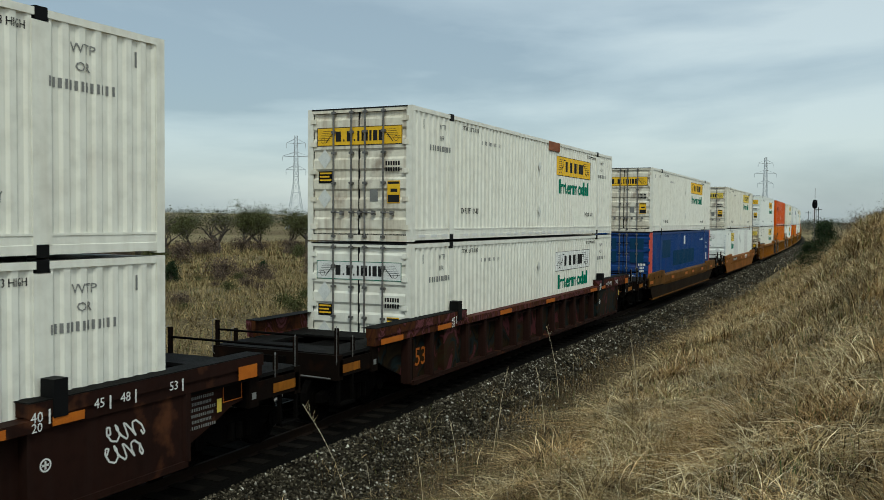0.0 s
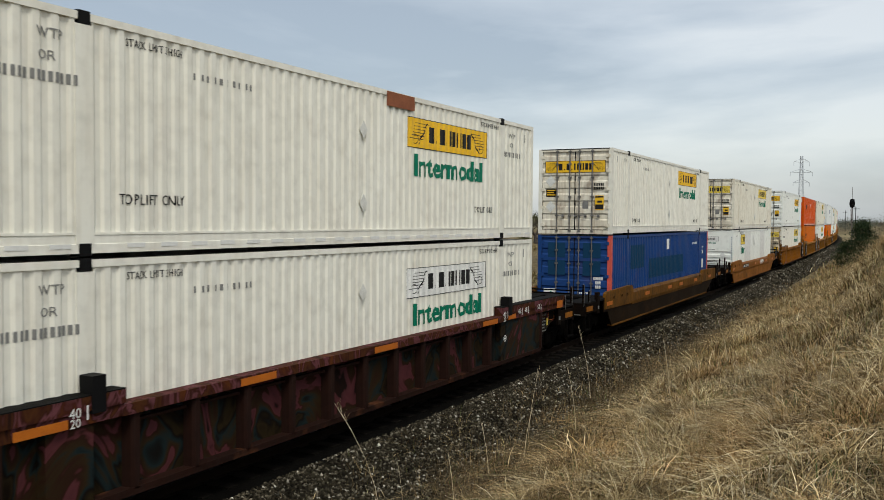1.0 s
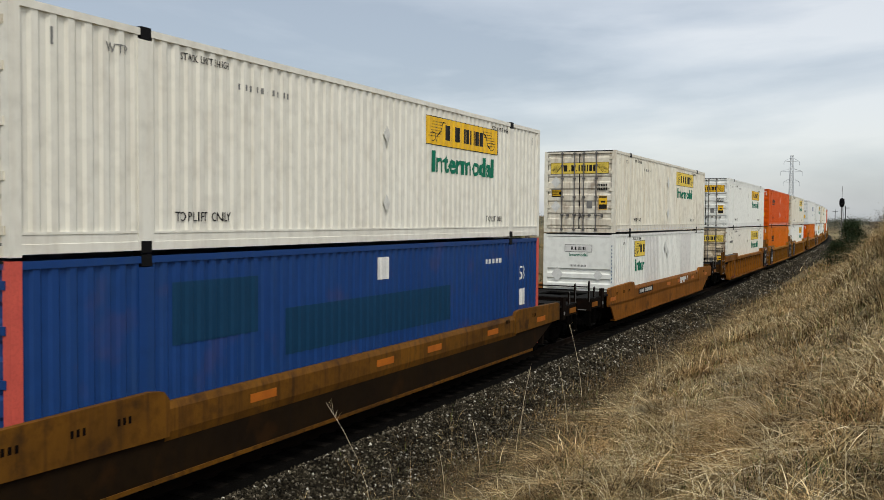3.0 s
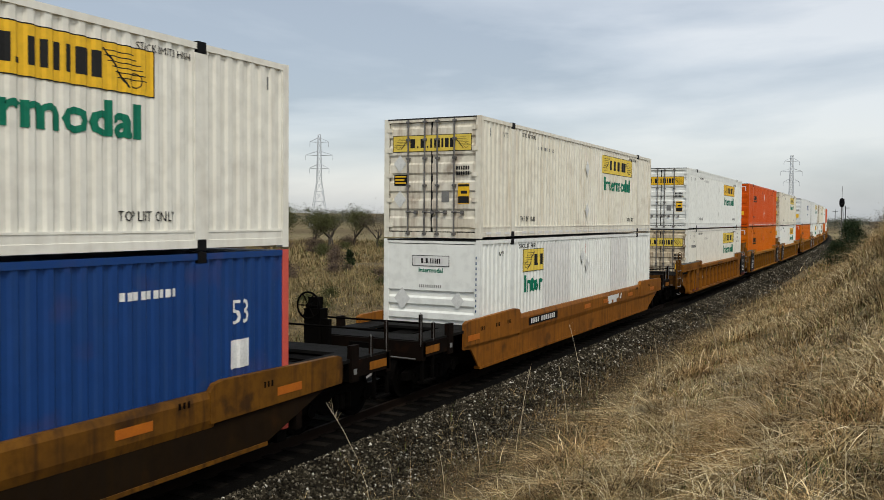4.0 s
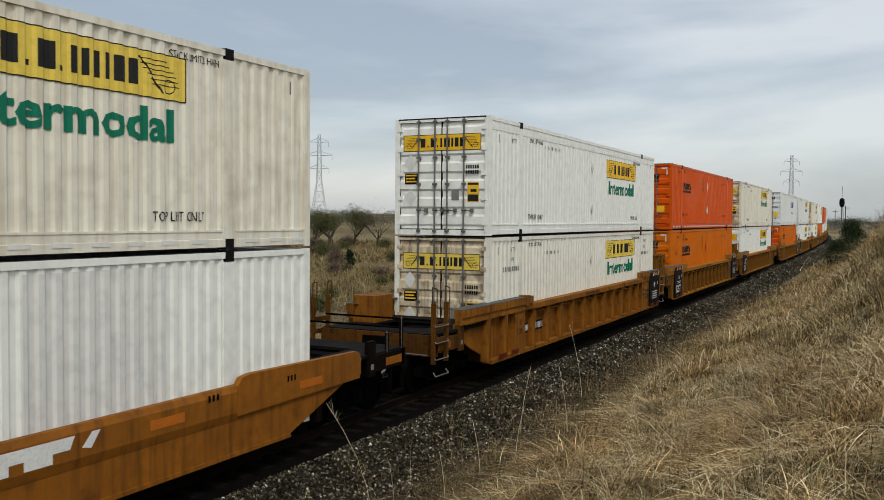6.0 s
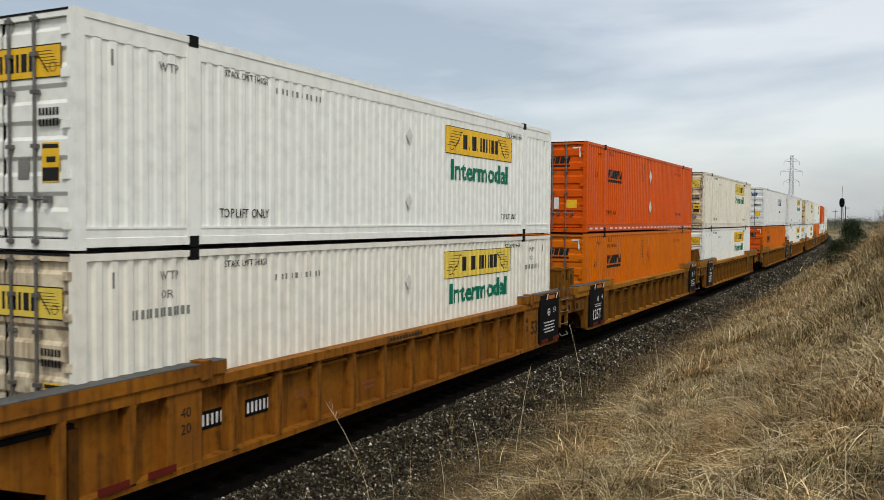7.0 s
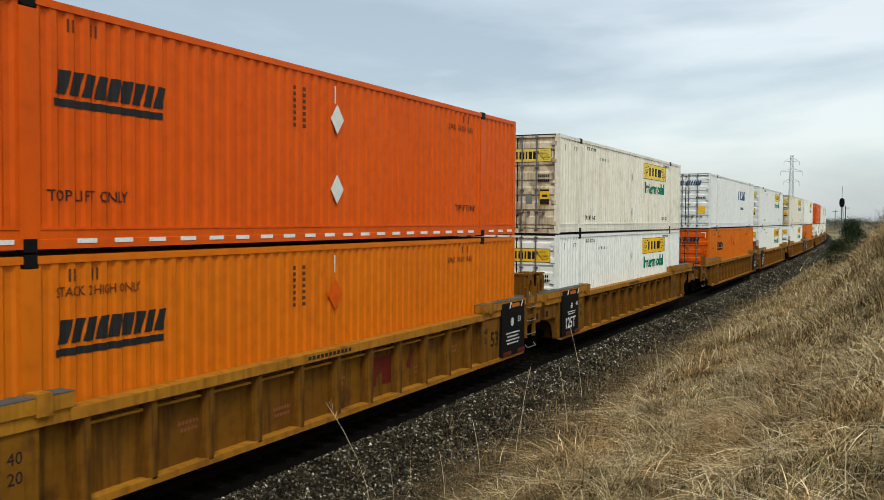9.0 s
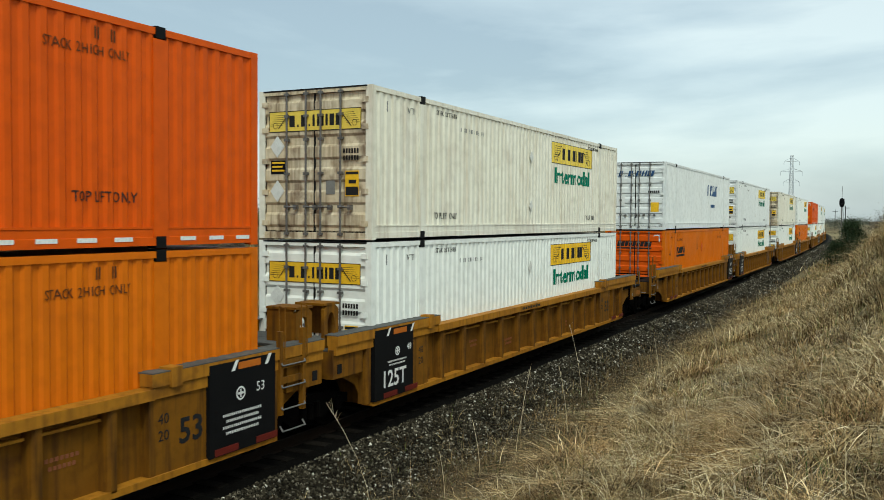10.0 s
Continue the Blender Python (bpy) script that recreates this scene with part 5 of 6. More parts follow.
                prism(slash, ((y, 1.56), (y + 0.07, 1.56), (y + 0.16, 1.71), (y + 0.09, 1.71)), "x", 1.536, 1.538)
                part("slash", slash, M["white_ink"], p)
            panel("tape", p, M["tape"], 7.6, 1.62, 0.5, 0.1, x=1.537)
        words(car, "53", 0.48, M["ink"], 6.46, 0.88, x=1.474, bold=0.01)
        for y in (-6.45, 5.95):
            words(car, "40", 0.2, M["ink"], y, 1.12, x=1.474)
            words(car, "20", 0.2, M["ink"], y, 0.90, x=1.474)
        for y in (-7.75, -6.95, 7.1, 8.0):
            panel("tape", car, M["red_tape"], y, 0.46, 0.5, 0.1, x=1.537, label="dull red tape")
        if key == "D":
            for y0, n in ((-5.7, 6), (-4.73, 6)):
                pl = panel("number_plate", car, M["black"], y0, 0.90, 0.66, 0.26, x=1.326, label="black plate with white marks")
                part("marking", boxes("marking", [(-0.29 + i * 0.095, -0.245 + i * 0.095, -0.08, 0.08, 0.003, 0.005) for i in range(n)], M["white_ink"]), None, pl)
        if key in "EHK":
            bar_mark(car, 1.75, 0.85, 2.0, 0.62, M["red_tape"], 1.324)
        for i, y in enumerate((-3.6, -1.55, 0.0, 3.0, 4.5)):
            side_bars(car, y, 0.95 - 0.2 * (i % 2), 0.5, 0.05, 7, M["rust_plate"])
            side_bars(car, y, 0.85 - 0.2 * (i % 2), 0.4, 0.05, 6, M["rust_plate"])
        side_bars(car, -0.5, 1.48, 1.3, 0.06, 11, M["ink"], x=1.533)


def disc(r):
    bm = bmesh.new()
    n = 20
    for k in range(n):
        a, b = 2 * math.pi * k / n, 2 * math.pi * (k + 1) / n
        prism(bm, [(q * math.cos(t), q * math.sin(t)) for t, q in ((a, r), (b, r), (b, r * 0.75), (a, r * 0.75))], "z", 0, 0.002)
    box(bm, -r * 0.6, r * 0.6, -r * 0.16, r * 0.16, 0, 0.002)
    box(bm, -r * 0.16, r * 0.16, -r * 0.6, r * 0.6, 0, 0.002)
    return mesh_of("seal", bm, M["white_ink"])


# ---- plants, stones and things beside the line ----
def island_material(name, stops, rough=0.9, rust=0.0):
    """Tone picked piece by piece along a ramp of real colours, with a fine grain on top."""
    m = bpy.data.materials.new(name)
    m.use_nodes = True
    n, l = m.node_tree.nodes, m.node_tree.links
    b = n["Principled BSDF"]
    b.inputs["Roughness"].default_value = rough
    b.inputs["Specular IOR Level"].default_value = 0.05
    g = n.new("ShaderNodeNewGeometry")
    r = n.new("ShaderNodeValToRGB")
    els = r.color_ramp.elements
    while len(els) < len(stops):
        els.new(0.5)
    for e, (p, c) in zip(els, stops):
        e.position, e.color = p, (*c, 1)
    l.new(g.outputs["Random Per Island"], r.inputs[0])
    tc = n.new("ShaderNodeTexCoord")
    t = n.new("ShaderNodeTexNoise")
    t.inputs["Scale"].default_value, t.inputs["Detail"].default_value = 1.5, 6.0
    l.new(tc.outputs["Object"], t.inputs["Vector"])
    mr = n.new("ShaderNodeMapRange")
    mr.inputs["From Min"].default_value, mr.inputs["From Max"].default_value = 0.3, 0.7
    mr.inputs["To Min"].default_value, mr.inputs["To Max"].default_value = 0.36, 1.55
    l.new(t.outputs["Fac"], mr.inputs["Value"])
    hs = n.new("ShaderNodeHueSaturation")
    l.new(mr.outputs[0], hs.inputs["Value"])
    l.new(r.outputs[0], hs.inputs["Color"])
    col = hs.outputs[0]
    if rust:
        t2 = n.new("ShaderNodeTexNoise")
        t2.inputs["Scale"].default_value, t2.inputs["Detail"].default_value = 0.9, 5.0
        l.new(tc.outputs["Object"], t2.inputs["Vector"])
        m2 = n.new("ShaderNodeMapRange")
        m2.inputs["From Min"].default_value, m2.inputs["From Max"].default_value, m2.inputs["To Max"].default_value = 0.48, 0.62, rust
        l.new(t2.outputs["Fac"], m2.inputs["Value"])
        x = n.new("ShaderNodeMix")
        x.data_type, x.blend_type = "RGBA", "MULTIPLY"
        x.inputs["B"].default_value = (0.92, 0.68, 0.46, 1)
        l.new(m2.outputs[0], x.inputs["Factor"])
        l.new(col, x.inputs["A"])
        col = x.outputs["Result"]
    l.new(col, b.inputs["Base Color"])
    return m


M["straw"] = island_material("dry_grass", [(0.0, (0.045, 0.028, 0.013)), (0.35, (0.17, 0.11, 0.048)), (0.7, (0.38, 0.28, 0.13)), (0.90, (0.70, 0.58, 0.34)), (0.92, (0.15, 0.17, 0.05)), (1.0, (0.11, 0.14, 0.04))], rust=0.6)
M["curls"] = island_material("curled_straw", [(0.0, (0.05, 0.033, 0.015)), (0.4, (0.20, 0.135, 0.06)), (0.72, (0.40, 0.30, 0.145)), (1.0, (0.80, 0.70, 0.45))], rust=0.6)
M["field_grass"] = island_material("field_grass", [(0.0, (0.155, 0.112, 0.052)), (0.5, (0.225, 0.168, 0.080)), (0.82, (0.30, 0.235, 0.12)), (0.87, (0.13, 0.125, 0.050)), (1.0, (0.10, 0.105, 0.042))])
M["stones"] = island_material("broken_stone", [(0.0, (0.008, 0.0068, 0.0046)), (0.55, (0.030, 0.0255, 0.017)), (0.85, (0.080, 0.069, 0.048)), (0.96, (0.19, 0.17, 0.13)), (1.0, (0.50, 0.48, 0.42))])
M["needles"] = island_material("cedar_needles", [(0.0, (0.012, 0.022, 0.012)), (0.6, (0.025, 0.04, 0.018)), (1.0, (0.05, 0.062, 0.025))])
M["buds"] = island_material("spring_buds", [(0.0, (0.045, 0.05, 0.022)), (0.6, (0.075, 0.08, 0.03)), (1.0, (0.12, 0.12, 0.05))])
# Aerial haze is mixed into these greyed leaf tones.
M["far_trees"] = island_material("haze_greyed_tree_tops", [(0.0, (0.07, 0.075, 0.06)), (0.6, (0.11, 0.115, 0.09)), (1.0, (0.15, 0.15, 0.12))])
M["dead_leaves"] = island_material("dead_brush", [(0.0, (0.06, 0.042, 0.035)), (0.6, (0.11, 0.08, 0.06)), (1.0, (0.17, 0.13, 0.09))])
M["bark"] = material("grey_bark", (0.075, 0.062, 0.05), 0.9, second=(0.045, 0.037, 0.03), scale=5, bump=0.5)
# Tower steel made paler: the haze of distance is in the colour.
M["galv"] = material("haze_paled_tower_steel", (0.46, 0.49, 0.52), 0.6, 0.0, second=(0.40, 0.43, 0.46), scale=0.5)
M["weeds"] = island_material("brown_weeds", [(0.0, (0.025, 0.017, 0.009)), (0.5, (0.070, 0.048, 0.024)), (0.85, (0.14, 0.10, 0.052)), (0.9, (0.065, 0.07, 0.025)), (1.0, (0.26, 0.20, 0.115))])
M["pale_straw"] = island_material("pale_grass", [(0.0, (0.34, 0.25, 0.13)), (1.0, (0.80, 0.70, 0.50))])
rng = np.random.default_rng(11)


def blades(name, x, y, tall, wide, bend, mat, segs=3, label="", z0=None, lean=None):
    """Many thin curved blades, each rooted on the ground."""
    n = len(x)
    z = height(x, y) if z0 is None else z0
    a = rng.uniform(0, 2 * np.pi, n) if lean is None else lean
    dx, dy = np.cos(a), np.sin(a)
    px, py = -dy, dx
    levels = segs + 1
    co = np.zeros((n, levels * 2, 3))
    for k in range(levels):
        u = k / segs
        out = bend * tall * u ** 1.7
        up = tall * (u - 0.45 * np.minimum(bend, 1.9) * u ** 2.2)
        w = wide * (1 - u) ** 0.7 * 0.5 + wide * 0.06
        for s in (0, 1):
            sg = 1 if s else -1
            co[:, 2 * k + s, 0] = x + dx * out + sg * px * w
            co[:, 2 * k + s, 1] = y + dy * out + sg * py * w
            co[:, 2 * k + s, 2] = z - 0.02 + up
    base = np.arange(n)[:, None] * levels * 2
    faces = []
    for k in range(segs):
        faces.append(np.concatenate([base + 2 * k, base + 2 * k + 1, base + 2 * k + 3, base + 2 * k + 2], 1))
    me = bpy.data.meshes.new(name)
    quads(me, co.reshape(-1, 3), np.concatenate(faces))
    me.materials.append(mat)
    return tagged(new(name, me), label, "grass", kind="stuff")


def scatter(n, d0, d1, y0, y1, clump=1.0, edge=None, per=26, share=0.72):
    """Places between two offsets right of the track, most of them in tussocks; which way each blade leans, and how tall its tussock is."""
    m = int(n * 1.5)
    yy, dd = rng.uniform(y0, y1, m), rng.uniform(d0, d1, m)
    lean, size = rng.uniform(0, 2 * np.pi, m), np.ones(m)
    if clump:
        k = max(m // per, 1)
        cx, cy, cs = rng.uniform(d0, d1, k), rng.uniform(y0, y1, k), rng.uniform(0.55, 1.55, k)
        pick = rng.integers(0, k, m)
        tuft = rng.random(m) < share
        ox, oy = rng.normal(0, 0.075 * clump, m), rng.normal(0, 0.075 * clump, m)
        dd, yy = np.where(tuft, cx[pick] + ox, dd), np.where(tuft, cy[pick] + oy, yy)
        lean = np.where(tuft, np.arctan2(oy, ox) + rng.normal(0, 0.6, m), lean)
        size = np.where(tuft, cs[pick], 0.7)
    xx = dd + np.interp(yy, _L[:, 1], _L[:, 0])
    keep = np.hypot(xx, yy) > 2.4
    if edge is not None:
        keep &= rng.random(m) < smooth(edge, edge + 1.3, dd + 0.35 * wave(xx, yy, 0.9, 8)) + 0.02
    keep &= np.cumsum(keep) <= n
    return xx[keep], yy[keep], lean[keep], size[keep]


def grow(name, n, d0, d1, y0, y1, tall, wide, mat, label, segs=3, clump=1.0, edge=None, bend=(0.15, 1.3), per=26, share=0.72):
    x, y, lean, size = scatter(n, d0, d1, y0, y1, clump, edge, per, share)
    k = len(x)
    t = rng.uniform(*tall, k) * size * (1 + 0.3 * wave(x, y, 1.7, 9))
    return blades(name, x, y, t, rng.uniform(*wide, k), rng.uniform(*bend, k), mat, segs, label, None, lean)


grow("dry_grass", 16000, 3.0, 17, -9, 3.4, (0.14, 0.36), (0.008, 0.016), M["straw"], "dry straw-coloured grass on the bank", 3, 1.4, 4.4, (0.5, 2.4))
grow("dry_grass", 9000, 10.5, 19, 3, 40, (0.16, 0.4), (0.012, 0.02), M["straw"], "dry straw-coloured grass on the bank", 3, 1.6, None, (0.5, 2.2))
grow("dry_grass", 50000, 2.6, 11.2, 3.0, 13.5, (0.07, 0.24), (0.004, 0.009), M["straw"], "dry straw-coloured grass on the bank", 4, 1.3, 5.0, (0.2, 1.7))
grow("dry_grass", 52000, 2.6, 11.8, 13.5, 34, (0.10, 0.32), (0.007, 0.013), M["straw"], "dry straw-coloured grass on the bank", 3, 1.6, 4.7, (0.2, 1.5))
grow("dry_grass", 46000, 2.7, 14, 34, 75, (0.2, 0.5), (0.012, 0.024), M["straw"], "dry straw-coloured grass on the bank", 2, 2.2, 4.0, (0.3, 1.8))
grow("dry_grass", 26000, 2.9, 24, 75, 180, (0.25, 0.6), (0.03, 0.06), M["straw"], "dry straw-coloured grass on the bank", 2, 3.0, 3.0)
grow("dry_weeds", 26000, 2.7, 6.6, 4, 20, (0.10, 0.34), (0.004, 0.009), M["weeds"], "dull brown weeds low on the bank", 3, 1.4, 2.8, (0.3, 2.0))
grow("dry_weeds", 22000, 2.7, 6.6, 20, 52, (0.12, 0.38), (0.009, 0.016), M["weeds"], "dull brown weeds low on the bank", 2, 1.8, 2.6, (0.3, 2.0))
grow("dry_weeds", 4500, 2.0, 4.8, 5, 48, (0.10, 0.35), (0.004, 0.009), M["straw"], "sparse dry weeds at the ballast's edge", 3, 1.5, None, (0.2, 1.6))
grow("tall_stalks", 240, 3.0, 9.0, 5, 26, (0.45, 0.85), (0.003, 0.005), M["straw"], "thin dry seed stalks above the grass", 3, 0, None, (0.05, 0.4))
grow("grass_tussocks", 30000, 4.4, 11.4, 3.0, 16, (0.18, 0.42), (0.006, 0.012), M["curls"], "curling tussocks of dry straw-coloured grass", 4, 2.3, 5.3, (0.9, 2.8), 120, 0.97)
grow("grass_tussocks", 24000, 4.4, 12, 16, 40, (0.2, 0.46), (0.009, 0.017), M["curls"], "curling tussocks of dry straw-coloured grass", 3, 3.0, 5.0, (0.7, 2.4), 90, 0.97)
grow("weed_stems", 5000, 2.4, 5.6, 5, 40, (0.12, 0.42), (0.003, 0.006), M["weeds"], "thin upright brown weed stems along the ballast", 2, 1.8, None, (0.02, 0.6))
grow("pale_curls", 2600, 5.6, 10.6, 3.2, 18, (0.16, 0.36), (0.005, 0.010), M["pale_straw"], "long pale curled grass blades", 4, 1.6, None, (0.8, 2.2))
grow("green_tufts", 3600, 3.6, 10.0, 5, 24, (0.08, 0.24), (0.006, 0.011), island_material("young_grass", [(0.0, (0.05, 0.08, 0.025)), (1.0, (0.11, 0.15, 0.05))]), "young green grass among the straw", 2, 2.0)
grow("field_grass", 105000, -34, -3.0, -2, 60, (0.22, 0.55), (0.016, 0.034), M["field_grass"], "tussocky brown field grass", 2, 3.5, None, (0.2, 1.6))
grow("field_grass", 70000, -85, -32, 0, 130, (0.35, 0.8), (0.05, 0.10), M["field_grass"], "tussocky brown field grass", 2, 6.0)


def stones(n, d0, d1, s0, s1, size):
    """Loose broken stones lying on the ballast."""
    yy, dd = rng.uniform(s0, s1, n), rng.uniform(d0, d1, n)
    xx = dd + np.interp(yy, _L[:, 1], _L[:, 0])
    ad = np.abs(dd)
    zz = np.maximum(np.where(ad < 1.75, -0.17, -0.17 - (ad - 1.75) * 0.28), height(xx, yy))
    r = rng.uniform(*size, n)
    unit = np.array([(1, 0, 0), (0, 1, 0), (-1, 0, 0), (0, -1, 0), (0, 0, 1), (0, 0, -1)], float)
    a = rng.uniform(0, 6.28, n)
    v = unit[None] * rng.uniform(0.55, 1.25, (n, 6, 1)) * r[:, None, None] + rng.normal(0, 0.22, (n, 6, 3)) * r[:, None, None]
    c, s = np.cos(a)[:, None], np.sin(a)[:, None]
    v = np.stack([v[..., 0] * c - v[..., 1] * s, v[..., 0] * s + v[..., 1] * c, v[..., 2] * 0.8], -1)
    v += np.stack([xx, yy, zz + r * 0.35], -1)[:, None]
    f = np.array([(0, 1, 4), (1, 2, 4), (2, 3, 4), (3, 0, 4), (1, 0, 5), (2, 1, 5), (3, 2, 5), (0, 3, 5)])
    faces = (np.arange(n)[:, None, None] * 6 + f[None]).reshape(-1, 3)
    me = bpy.data.meshes.new("ballast_stones")
    quads(me, v.reshape(-1, 3), faces)
    me.materials.append(M["stones"])
    return tagged(new("ballast_stones", me), "loose dark and pale broken ballast stones", "ballast", kind="stuff")


stones(36000, 1.6, 4.4, 6, 24, (0.018, 0.042))
stones(27000, 1.6, 4.0, 24, 62, (0.028, 0.055))
stones(12000, 0.95, 3.3, 62, 160, (0.05, 0.09))
stones(4000, -3.2, -1.6, 0, 40, (0.025, 0.05))


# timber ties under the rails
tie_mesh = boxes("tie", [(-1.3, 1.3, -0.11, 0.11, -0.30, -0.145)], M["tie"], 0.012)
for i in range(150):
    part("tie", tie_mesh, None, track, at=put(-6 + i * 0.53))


# ---- trees and shrubs ----
def branch_mesh(seed, tall, spread_, levels, trunk_r, low=0.04):
    r = random.Random(seed)
    bm = bmesh.new()
    tips = []

    def limb(p, d, length, rad, lev):
        steps = 3 if lev < 2 else 2
        for _ in range(steps):
            q = p + d * (length / steps)
            tube(bm, p, q, rad, 6 if lev == 0 else 4 if lev < 3 else 3, rad * 0.8)
            p, rad = q, rad * 0.8
            d = (d + Vector((r.uniform(-1, 1), r.uniform(-1, 1), r.uniform(-0.35, 0.55))) * 0.28).normalized()
        tips.append(p.copy())
        if lev < levels:
            for k in range(r.choice((2, 3, 3)) if lev else r.choice((5, 6))):
                a = r.uniform(0, 6.283)
                out = Vector((math.cos(a), math.sin(a), r.uniform(0.0, 0.8))) * spread_
                limb(p, (d * 0.7 + out).normalized(), length * r.uniform(0.62, 1.0), rad * 0.75, lev + 1)
    limb(Vector((0, 0, -0.2)), Vector((r.uniform(-0.1, 0.1), r.uniform(-0.1, 0.1), 1)), tall * (low + 0.12), trunk_r, 0)
    return bm, tips


def leaf_cloud(name, tips, n, rad, size, mat, seed, squash=0.8):
    g = np.random.default_rng(seed)
    t = np.array([tuple(p) for p in tips])
    c = t[g.integers(0, len(t), n)] + g.normal(0, rad, (n, 3)) * np.array([1, 1, squash])
    u, v = g.normal(0, 1, (n, 3)), g.normal(0, 1, (n, 3))
    u /= np.linalg.norm(u, axis=1)[:, None]
    v -= u * (u * v).sum(1)[:, None]
    v /= np.linalg.norm(v, axis=1)[:, None]
    s = g.uniform(0.5, 1.0, (n, 1)) * size
    co = np.stack([c - u * s, c + v * s * 0.5, c + u * s, c - v * s * 0.5], 1).reshape(-1, 3)
    me = bpy.data.meshes.new(name)
    quads(me, co, np.arange(n * 4).reshape(-1, 4))
    me.materials.append(mat)
    return me


def tree(seed, tall, spread_, levels, trunk_r, leaves, leaf, mat, label, category="tree", name="tree", rad=0.35):
    ob = tagged(new(name), label, category)
    bm, tips = branch_mesh(seed, tall, spread_, levels, trunk_r)
    part("trunk", bm, M["bark"], ob)
    if leaves:
        part("crown", leaf_cloud("crown", tips, leaves, rad, leaf, mat, seed), None, ob)
    return ob


def planted(ob, x, y, size=1.0, turn=0.0):
    ob.matrix_basis = pose(x, y, float(height(x, y)), 0, 0, turn) @ Matrix.Diagonal((size, size, size, 1))
    return ob


def more(ob, x, y, size, turn):
    m = pose(x, y, float(height(x, y)), 0, 0, turn)
    c = copy_thing(ob, m)
    c.scale = (size, size, size)
    return c


kinds = [tree(3, 7.6, 1.25, 5, 0.42, 1500, 0.085, M["buds"], "gnarled oak with heavy bare limbs and first buds"),
         tree(8, 7.2, 0.85, 5, 0.22, 6000, 0.09, M["buds"], "spreading tree in first leaf at the field's edge"),
         tree(15, 6.4, 0.8, 5, 0.17, 900, 0.07, M["dead_leaves"], "bare grey tree with thin twigs in the field")]
shrubs = [tree(21, 3.0, 1.1, 4, 0.06, 1500, 0.09, M["dead_leaves"], "leafless purple-brown thicket in the dry grass", "shrub", "shrub"),
          tree(27, 2.6, 1.2, 4, 0.05, 1700, 0.09, M["buds"], "low shrub in first leaf in the dry grass", "shrub", "shrub")]


def spot(bearing, dist):
    """A place by its bearing (degrees left of the straight track) and its distance from the camera."""
    a = radians(bearing)
    return -dist * math.sin(a), dist * math.cos(a)


placed = [0, 0, 0]
r_ = random.Random(4)
ROW = ((52.0, 100, 2, 0.9), (50.6, 96, 2, 0.8), (47.5, 104, 0, 1.0), (45.8, 100, 0, 0.95), (46.6, 92, 0, 1.05), (44.4, 90, 0, 1.1), (44.2, 108, 1, 0.9), (42.8, 104, 0, 0.9), (41.2, 112, 1, 1.0),
       (39.8, 108, 0, 0.95), (38.4, 116, 1, 1.0), (37.0, 122, 1, 1.1), (35.6, 128, 1, 1.0), (34.2, 135, 0, 1.0), (32.8, 140, 1, 1.2), (31.2, 130, 2, 1.1),
       (28.5, 120, 2, 1.2), (27.0, 128, 0, 1.2), (25.5, 138, 1, 1.2), (24.0, 150, 1, 1.1), (21.5, 165, 0, 1.2), (54.5, 95, 0, 0.9), (57, 90, 1, 0.8))
for b, d, k, sz in ROW:
    x, y = spot(b, d)
    if not placed[k]:
        planted(kinds[k], x, y, sz * 1.3, r_.uniform(0, 360))
        placed[k] = 1
    else:
        more(kinds[k], x, y, sz * r_.uniform(1.15, 1.5), r_.uniform(0, 360))
first = [1, 1]
for b, d, k, sz in ROW:
    x, y = spot(b + r_.uniform(-0.9, 0.9), d - r_.uniform(4, 14))
    sh = r_.choice((0, 0, 1))
    if first[sh]:
        planted(shrubs[sh], x, y, r_.uniform(0.9, 1.4), r_.uniform(0, 360))
        first[sh] = 0
    else:
        more(shrubs[sh], x, y, r_.uniform(0.9, 1.5), r_.uniform(0, 360))
for i in range(46):
    b, d = r_.uniform(24, 56), r_.uniform(55, 125)
    k = 0 if r_.random() < 0.6 else 1
    x, y = spot(b, d)
    if first[k]:
        planted(shrubs[k], x, y, r_.uniform(0.5, 1.0), r_.uniform(0, 360))
        first[k] = 0
    else:
        more(shrubs[k], x, y, r_.uniform(0.45, 1.05), r_.uniform(0, 360))


for i in range(60):
    b, d = r_.uniform(30, 58), r_.uniform(38, 66)
    more(shrubs[0 if r_.random() < 0.75 else 1], *spot(b, d), r_.uniform(0.22, 0.5), r_.uniform(0, 360))


def cedar(seed, tall, wide, n=5200, label="dark green cedar bush on the dry bank"):
    """An evergreen: a short trunk, limbs, and sprays of needles in an uneven cone."""
    ob = tagged(new("cedar_bush"), label, "shrub")
    r = random.Random(seed)
    bm = bmesh.new()
    tube(bm, (0, 0, -0.2), (0, 0, tall * 0.9), 0.06 * wide, 6, 0.01)
    tips = []
    for i in range(70):
        u = r.uniform(0.04, 1.0)
        a = r.uniform(0, 6.283)
        reach = wide * (1 - u * 0.8) * r.uniform(0.45, 1.15) * 0.5
        e = Vector((math.cos(a) * reach, math.sin(a) * reach, tall * u + reach * 0.35))
        tube(bm, (0, 0, tall * u * 0.8), e, 0.018, 3, 0.006)
        tips += [e, e * 0.85 + Vector((0, 0, tall * u * 0.12)), e * 0.65 + Vector((0, 0, tall * u * 0.28))]
    part("trunk", bm, M["bark"], ob)
    part("crown", leaf_cloud("crown", tips, n, 0.13 * wide / 2, 0.085, M["needles"], seed), None, ob)
    return ob


